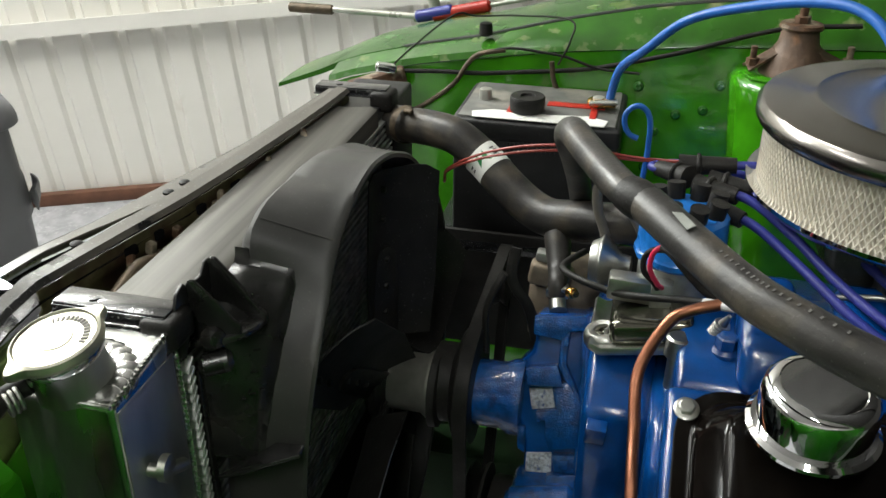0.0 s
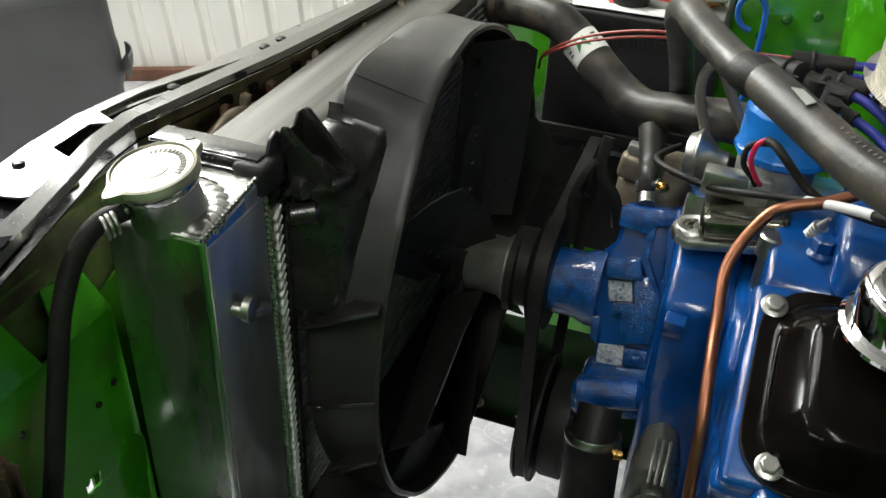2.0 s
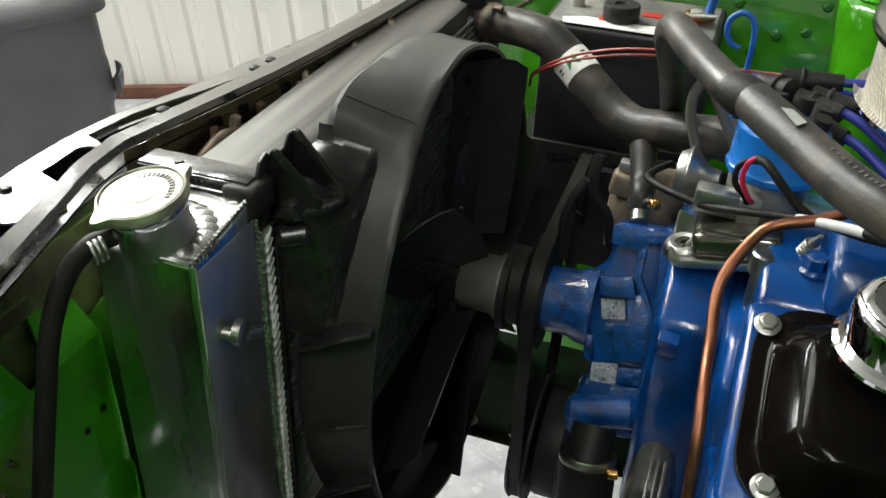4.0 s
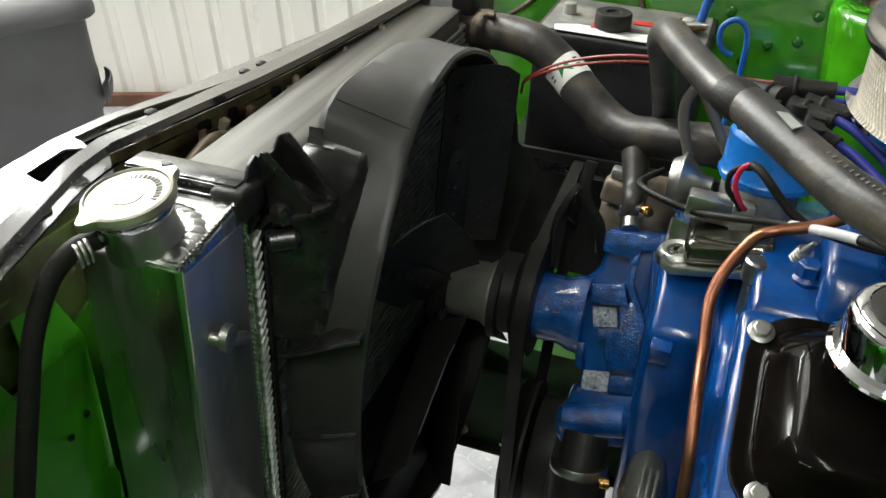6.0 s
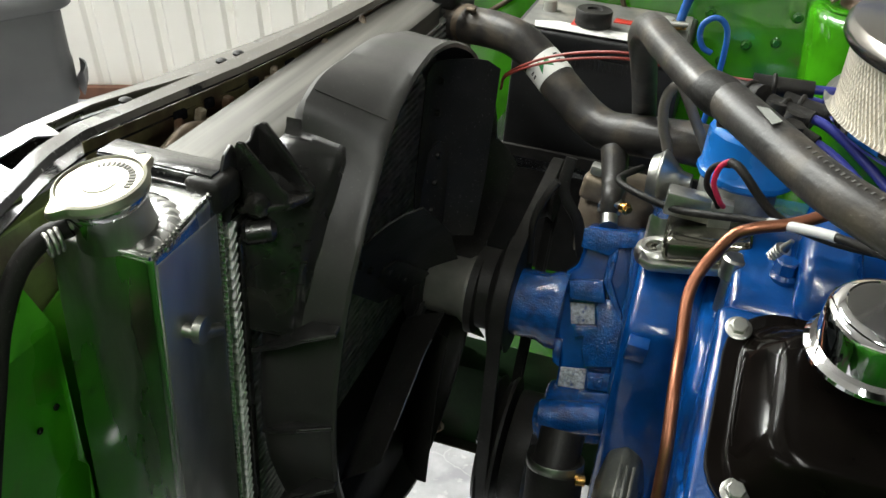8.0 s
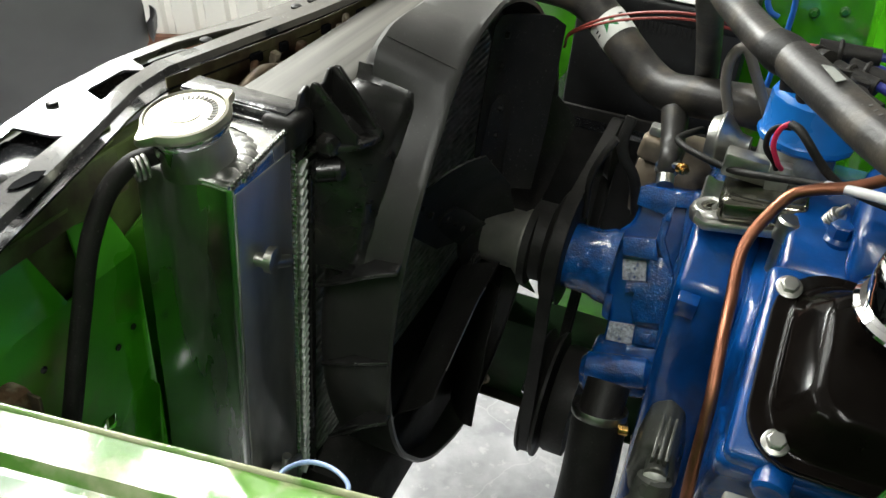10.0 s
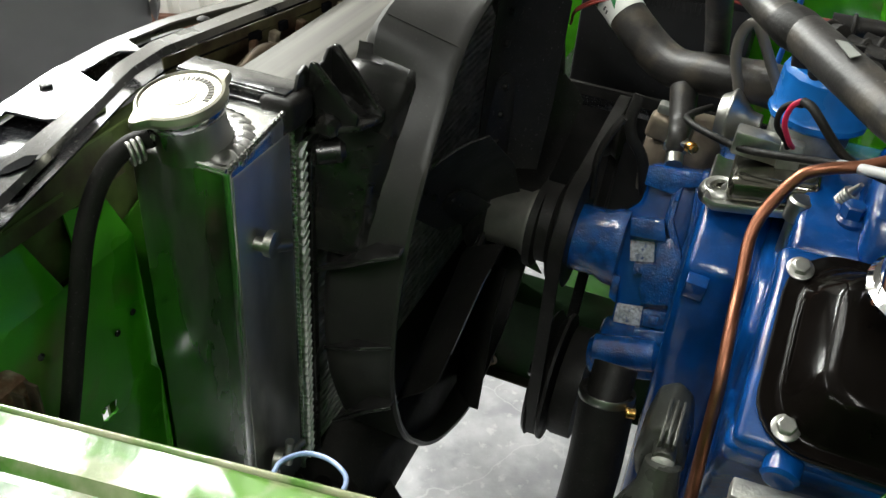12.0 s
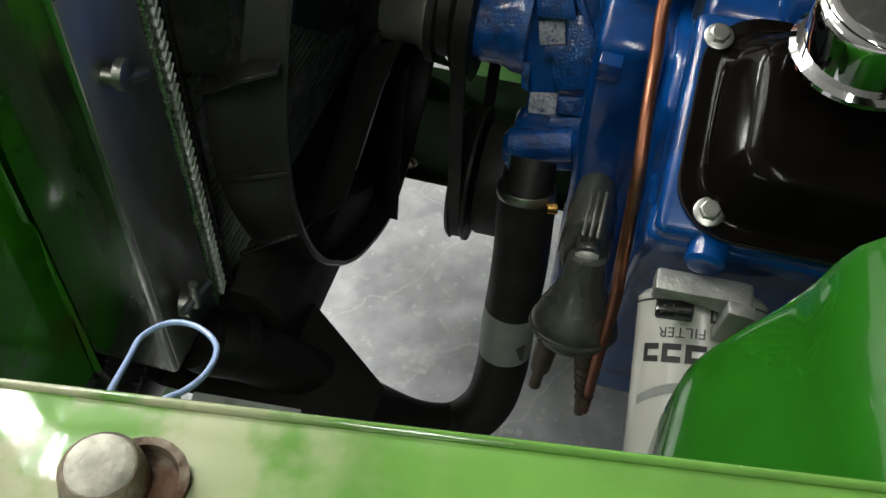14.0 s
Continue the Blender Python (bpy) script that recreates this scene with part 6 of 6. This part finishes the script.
bm = B()
prism(bm, [(0.37, 0.681), (0.3705, 0.694), (0.39, 0.695), (0.425, 0.697), (0.436, 0.696), (0.437, 0.69), (0.435, 0.684), (0.433, 0.665), (0.421, 0.663), (0.416, 0.682), (0.39, 0.685)], "y", 0.05, 0.07, 0.002)
part("casting", bm, "cast", oa)
part("tab", box(B(), (0.427, 0.044, 0.681), (0.019, 0.012, 0.034), (0, 6, 0), 0.002), "cast", oa)
part("clip", box(B(), (0.388, 0.05, 0.676), (0.026, 0.014, 0.01), (0, -8, 0), 0.002), "black", oa)

# ---- air cleaner and carburettor ----
AC = (0.60, 0.47)
ac = thing("air_cleaner", "round chrome air cleaner with white pleated element", "air cleaner", (*AC, 0.9))
part("base_tray", lathe(B(), [(0.05, -0.01), (0.12, -0.012), (0.17, -0.004), (0.178, 0.004), (0.178, 0.008), (0.172, 0.006), (0.05, 0.0)], (*AC, 0.89), (0, 0, 1), 96), "chrome", ac)
lid = part("lid", lathe(B(), [(0.165, 0), (0.176, -0.002), (0.1785, 0.002), (0.1785, 0.012), (0.174, 0.018), (0.16, 0.021), (0.13, 0.022), (0.126, 0.0235), (0.12, 0.0215), (0.06, 0.0235), (0.03, 0.022), (0.0005, 0.022)], (*AC, 0.96), (0, 0, 1), 96), "lid", ac)
bm = B()
n = 240
rows = []
for z in (0.894, 0.958):
    rows.append([bm.verts.new((AC[0] + (0.162 + 0.0035 * (i % 2)) * math.cos(2 * math.pi * i / n), AC[1] + (0.162 + 0.0035 * (i % 2)) * math.sin(2 * math.pi * i / n), z)) for i in range(n)])
for i in range(n):
    bm.faces.new((rows[0][i], rows[0][(i + 1) % n], rows[1][(i + 1) % n], rows[1][i]))
el = part("element", bm, "paper", ac, "white pleated paper element", smooth=0)
bm = B()
nn, R = 170, 0.1672
for sgn in (1, -1):
    for k in range(nn):
        a0 = 2 * math.pi * k / nn
        pts = [(AC[0] + R * math.cos(a0 + sgn * 0.2 * t), AC[1] + R * math.sin(a0 + sgn * 0.2 * t), 0.895 + 0.062 * t) for t in (0, 0.17, 0.33, 0.5, 0.67, 0.83, 1)]
        sweep(bm, pts, 0.0007, 3, raw=True)
tagged(part("mesh_guard", bm, "mesh", el, "fine white wire mesh", smooth=0), kind="stuff")
cb = thing("carburettor", "dark metal carburettor under the air cleaner", "carburettor", (0.6, 0.47, 0.82))
part("body", box(B(), (0.6, 0.42, 0.855), (0.13, 0.15, 0.09), bev=0.012, seg=3), "smoke", cb)
part("bowl", box(B(), (0.52, 0.42, 0.86), (0.05, 0.11, 0.05), bev=0.01, seg=3), "smoke", cb)
part("linkage", sweep(B(), [(0.5, 0.34, 0.84), (0.54, 0.33, 0.85), (0.6, 0.335, 0.84), (0.66, 0.33, 0.85)], 0.003), "zinc", cb)

# ---- ignition leads ----
LEADS = [
    [(0.372, 0.5, 0.89), (0.43, 0.5, 0.895), (0.48, 0.505, 0.893), (0.54, 0.5, 0.88)],
    [(0.385, 0.455, 0.885), (0.425, 0.435, 0.885), (0.465, 0.4, 0.868), (0.5, 0.35, 0.852), (0.54, 0.3, 0.84), (0.6, 0.26, 0.82)],
    [(0.39, 0.43, 0.878), (0.43, 0.405, 0.872), (0.47, 0.365, 0.855), (0.51, 0.315, 0.838), (0.56, 0.27, 0.82)],
    [(0.4, 0.47, 0.885), (0.445, 0.455, 0.885), (0.49, 0.42, 0.878), (0.53, 0.36, 0.862), (0.58, 0.3, 0.84)],
    [(0.36, 0.47, 0.89), (0.33, 0.5, 0.885), (0.37, 0.54, 0.875), (0.45, 0.55, 0.86), (0.52, 0.54, 0.84)],
]
for L in LEADS:
    ld = thing("ignition_lead", "blue silicone ignition lead with a black boot", "ignition lead", L[1], "ignition leads")
    part("wire", sweep(B(), L, 0.0046, 12), "lead", ld)
    a, b = Vector(L[0]), Vector(L[1])
    bt = part("boot", sweep(B(), [a - (b - a) * 0.25, a, a.lerp(b, 0.35), a.lerp(b, 0.75)], lambda t: 0.0118 - 0.0035 * t, 16), "belt", ld, "black rubber boot")
    part("collar", torus(B(), a.lerp(b, 0.1), b - a, 0.0108, 0.0024, 20, 8), "belt", bt)

# ---- battery and its cables ----
LOW = CAR @ pose(0, 0, -0.01)
bat = thing("battery", "black battery with grey lid, red strip and labels", "battery", (0.16, 0.87, 0.62), where=LOW)
part("case", box(B(), (0.165, 0.872, 0.715), (0.236, 0.17, 0.17), bev=0.005), "case", bat)
bm = B()
box(bm, (0.165, 0.872, 0.812), (0.242, 0.176, 0.03), bev=0.006, seg=3)
ld = part("lid", bm, "case", bat)
part("lid_top", box(B(), (0.165, 0.874, 0.8275), (0.226, 0.16, 0.004), bev=0.0015), "greycase", ld, "dusty grey lid top")
part("label", plate(B(), [(0.075, 0.787, 0.8298), (0.262, 0.787, 0.8298), (0.266, 0.812, 0.8298), (0.235, 0.826, 0.8298), (0.18, 0.818, 0.8298), (0.1, 0.824, 0.8298), (0.07, 0.81, 0.8298)], 0.001), "label", bat, "torn white label")
bm = B()
box(bm, (0.215, 0.87, 0.8295), (0.085, 0.018, 0.004), bev=0.001)
box(bm, (0.125, 0.84, 0.8295), (0.012, 0.05, 0.004), bev=0.001)
box(bm, (0.243, 0.84, 0.8295), (0.01, 0.05, 0.004), bev=0.001)
part("strip", bm, "red", bat, "red moulded strip")
part("post", lathe(B(), [(0.0105, 0), (0.009, 0.018), (0.0075, 0.019)], (0.078, 0.872, 0.827), (0, 0, 1), 24), "steel", bat)
part("post", lathe(B(), [(0.0105, 0), (0.009, 0.018), (0.0075, 0.019)], (0.247, 0.872, 0.827), (0, 0, 1), 24), "steel", bat)
bm = B()
for k in range(14):
    box(bm, (0.13 + 0.0065 * k, 0.7855, 0.79), (0.003, 0.004, 0.014))
part("grip_rib", bm, "case", bat, smooth=0)
solo("tape_roll", lathe(B(), [(0.006, 0), (0.024, 0), (0.0255, 0.002), (0.0255, 0.02), (0.024, 0.022), (0.011, 0.022), (0.01, 0.019), (0.006, 0.019)], (0.148, 0.828, 0.832), (0, 0, 1), 40), "belt", "short round black cap lying on the battery", "cap", (0.148, 0.828, 0.83), where=LOW)
tr = thing("battery_terminal", "brass battery clamp with a bolt", "terminal clamp", (0.247, 0.872, 0.83), where=LOW)
bm = B()
torus(bm, (0.247, 0.872, 0.838), (0, 0, 1), 0.0125, 0.005, 24, 10)
box(bm, (0.262, 0.864, 0.84), (0.02, 0.012, 0.012), (0, 0, 20), 0.002)
part("ring", bm, "brass", tr)
bm = B()
rod(bm, (0.235, 0.852, 0.842), (0.275, 0.852, 0.846), 0.004)
part("bolt", bm, "zinc", tr)
solo("battery_cable", sweep(B(), [(0.262, 0.868, 0.832), (0.274, 0.85, 0.885), (0.305, 0.82, 0.922), (0.357, 0.78, 0.976), (0.431, 0.72, 1.011), (0.495, 0.66, 1.031), (0.535, 0.62, 1.028), (0.56, 0.585, 1.0), (0.57, 0.56, 0.95)], 0.0062, 16), "bluecable", "thick blue battery cable arching over the bay", "cable", (0.4, 0.75, 0.84))
bt = thing("battery_tray", "black steel battery tray", "tray", (0.16, 0.87, 0.55))
part("tray", box(B(), (0.16, 0.87, 0.62), (0.29, 0.2, 0.02), bev=0.004), "black", bt)
part("panel", box(B(), (0.2, 0.775, 0.545), (0.46, 0.008, 0.2), bev=0.002), "belt", bt)
for dz in (0.0, 0.006):
    solo("red_wire", sweep(B(), [(0.07, 0.64, 0.78), (0.086, 0.6, 0.815 + dz * 0.4), (0.152, 0.53, 0.867 + dz), (0.231, 0.5, 0.893 + dz), (0.309, 0.52, 0.882 + dz * 0.5), (0.368, 0.5, 0.893)], 0.0016, 8), "redwire", "thin dull red wire across the hoses", "wire", (0.2, 0.55, 0.8))
dp = thing("dipstick", "blue looped dipstick handle", "dipstick", (0.315, 0.5, 0.85))
part("loop", sweep(B(), [(0.318, 0.52, 0.80), (0.322, 0.52, 0.86), (0.324, 0.52, 0.892), (0.3235, 0.52, 0.925), (0.318, 0.52, 0.939), (0.308, 0.52, 0.943), (0.298, 0.52, 0.935), (0.297, 0.52, 0.922), (0.303, 0.52, 0.911), (0.312, 0.52, 0.907)], 0.003, 12), "bluecable", dp)
solo("vacuum_hose", sweep(B(), [(0.296, 0.435, 0.79), (0.293, 0.43, 0.827), (0.282, 0.43, 0.86), (0.28, 0.43, 0.884), (0.286, 0.43, 0.898), (0.294, 0.43, 0.897), (0.308, 0.43, 0.874), (0.322, 0.43, 0.85), (0.33, 0.43, 0.835)], 0.0052, 12), "loop_hose", "thin looped brownish vacuum hose", "hose", (0.29, 0.43, 0.79))

# ---- wiring and tools on the far fender ----
WIRES = [
    ("black wiring loom along the far fender", 0.0036, [(-0.085, 0.965, 0.824), (-0.02, 0.965, 0.828), (0.05, 0.965, 0.83), (0.12, 0.965, 0.837), (0.185, 0.965, 0.844), (0.24, 0.965, 0.853), (0.353, 0.965, 0.883), (0.492, 0.97, 0.926), (0.6, 0.96, 0.94)]),
    ("thin black wire looped over the fender", 0.0016, [(-0.096, 0.965, 0.833), (-0.057, 0.97, 0.869), (-0.001, 1.0, 0.912), (0.03, 1.03, 0.905), (0.1, 1.02, 0.912), (0.187, 0.985, 0.918), (0.19, 0.965, 0.89), (0.174, 0.96, 0.853)]),
    ("thin black wire on the far apron", 0.0022, [(0.05, 0.962, 0.862), (0.094, 0.962, 0.874), (0.14, 0.962, 0.872), (0.184, 0.962, 0.8665), (0.237, 0.962, 0.852), (0.3, 0.955, 0.85)]),
    ("dusty brown wire on the far apron", 0.004, [(-0.1, 0.95, 0.75), (-0.054, 0.955, 0.765), (0.004, 0.96, 0.807), (0.03, 0.962, 0.845), (0.05, 0.963, 0.862), (0.09, 0.963, 0.871)]),
    ("pale earth strap on the far apron", 0.004, [(0.165, 0.953, 0.86), (0.17, 0.952, 0.83), (0.185, 0.95, 0.80)]),
]
for i, (lab, r, pts) in enumerate(WIRES):
    solo("wire", sweep(B(), pts, r, 10), "brown" if i > 2 else "belt", lab, "wire", pts[0])
gm = thing("fender_bracket", "small chrome and rust hinge bracket at the fender tip", "bracket", (-0.1, 0.96, 0.8))
part("chrome_piece", box(B(), (-0.1, 0.94, 0.835), (0.035, 0.02, 0.014), (0, 10, 20), 0.005, 3), "chrome", gm)
part("plate", box(B(), (-0.12, 0.95, 0.805), (0.1, 0.03, 0.03), (0, -15, 20), 0.006), "rust", gm)
rubber = lathe(B(), [(0.008, 0), (0.0115, 0.003), (0.01, 0.021), (0.005, 0.023)], (0.047, 1.02, 0.876), (0, 0, 1), 24)
solo("rubber_stop", rubber, "belt", "black rubber bonnet stop on the fender", "rubber stop", (0.047, 1.02, 0.876))
jh = thing("breaker_bar", "steel bar with a dark grip lying beyond the fender", "tool", (-0.3, 1.3, 0.8))
part("bar", rod(B(), (-0.32, 1.3, 0.836), (-0.13, 1.3, 0.832), 0.006), "steel", jh)
part("grip", rod(B(), (-0.415, 1.3, 0.836), (-0.32, 1.3, 0.835), 0.010, bev=0.003), "brown", jh)
part("head", sweep(B(), [(-0.15, 1.3, 0.832), (-0.125, 1.3, 0.834), (-0.11, 1.3, 0.85), (-0.115, 1.3, 0.875)], 0.011), "steel", jh)
pl = thing("screwdriver", "screwdriver with a red and blue handle on the fender", "tool", (-0.03, 1.2, 0.85))
part("handle", rod(B(), (-0.09, 1.2, 0.86), (0.02, 1.2, 0.885), 0.011, bev=0.004), "red", pl)
part("ferrule", rod(B(), (-0.12, 1.2, 0.856), (-0.05, 1.2, 0.872), 0.0115, bev=0.003), "lead", pl)
part("shaft", rod(B(), (0.02, 1.2, 0.885), (0.14, 1.2, 0.912), 0.004), "steel", pl)
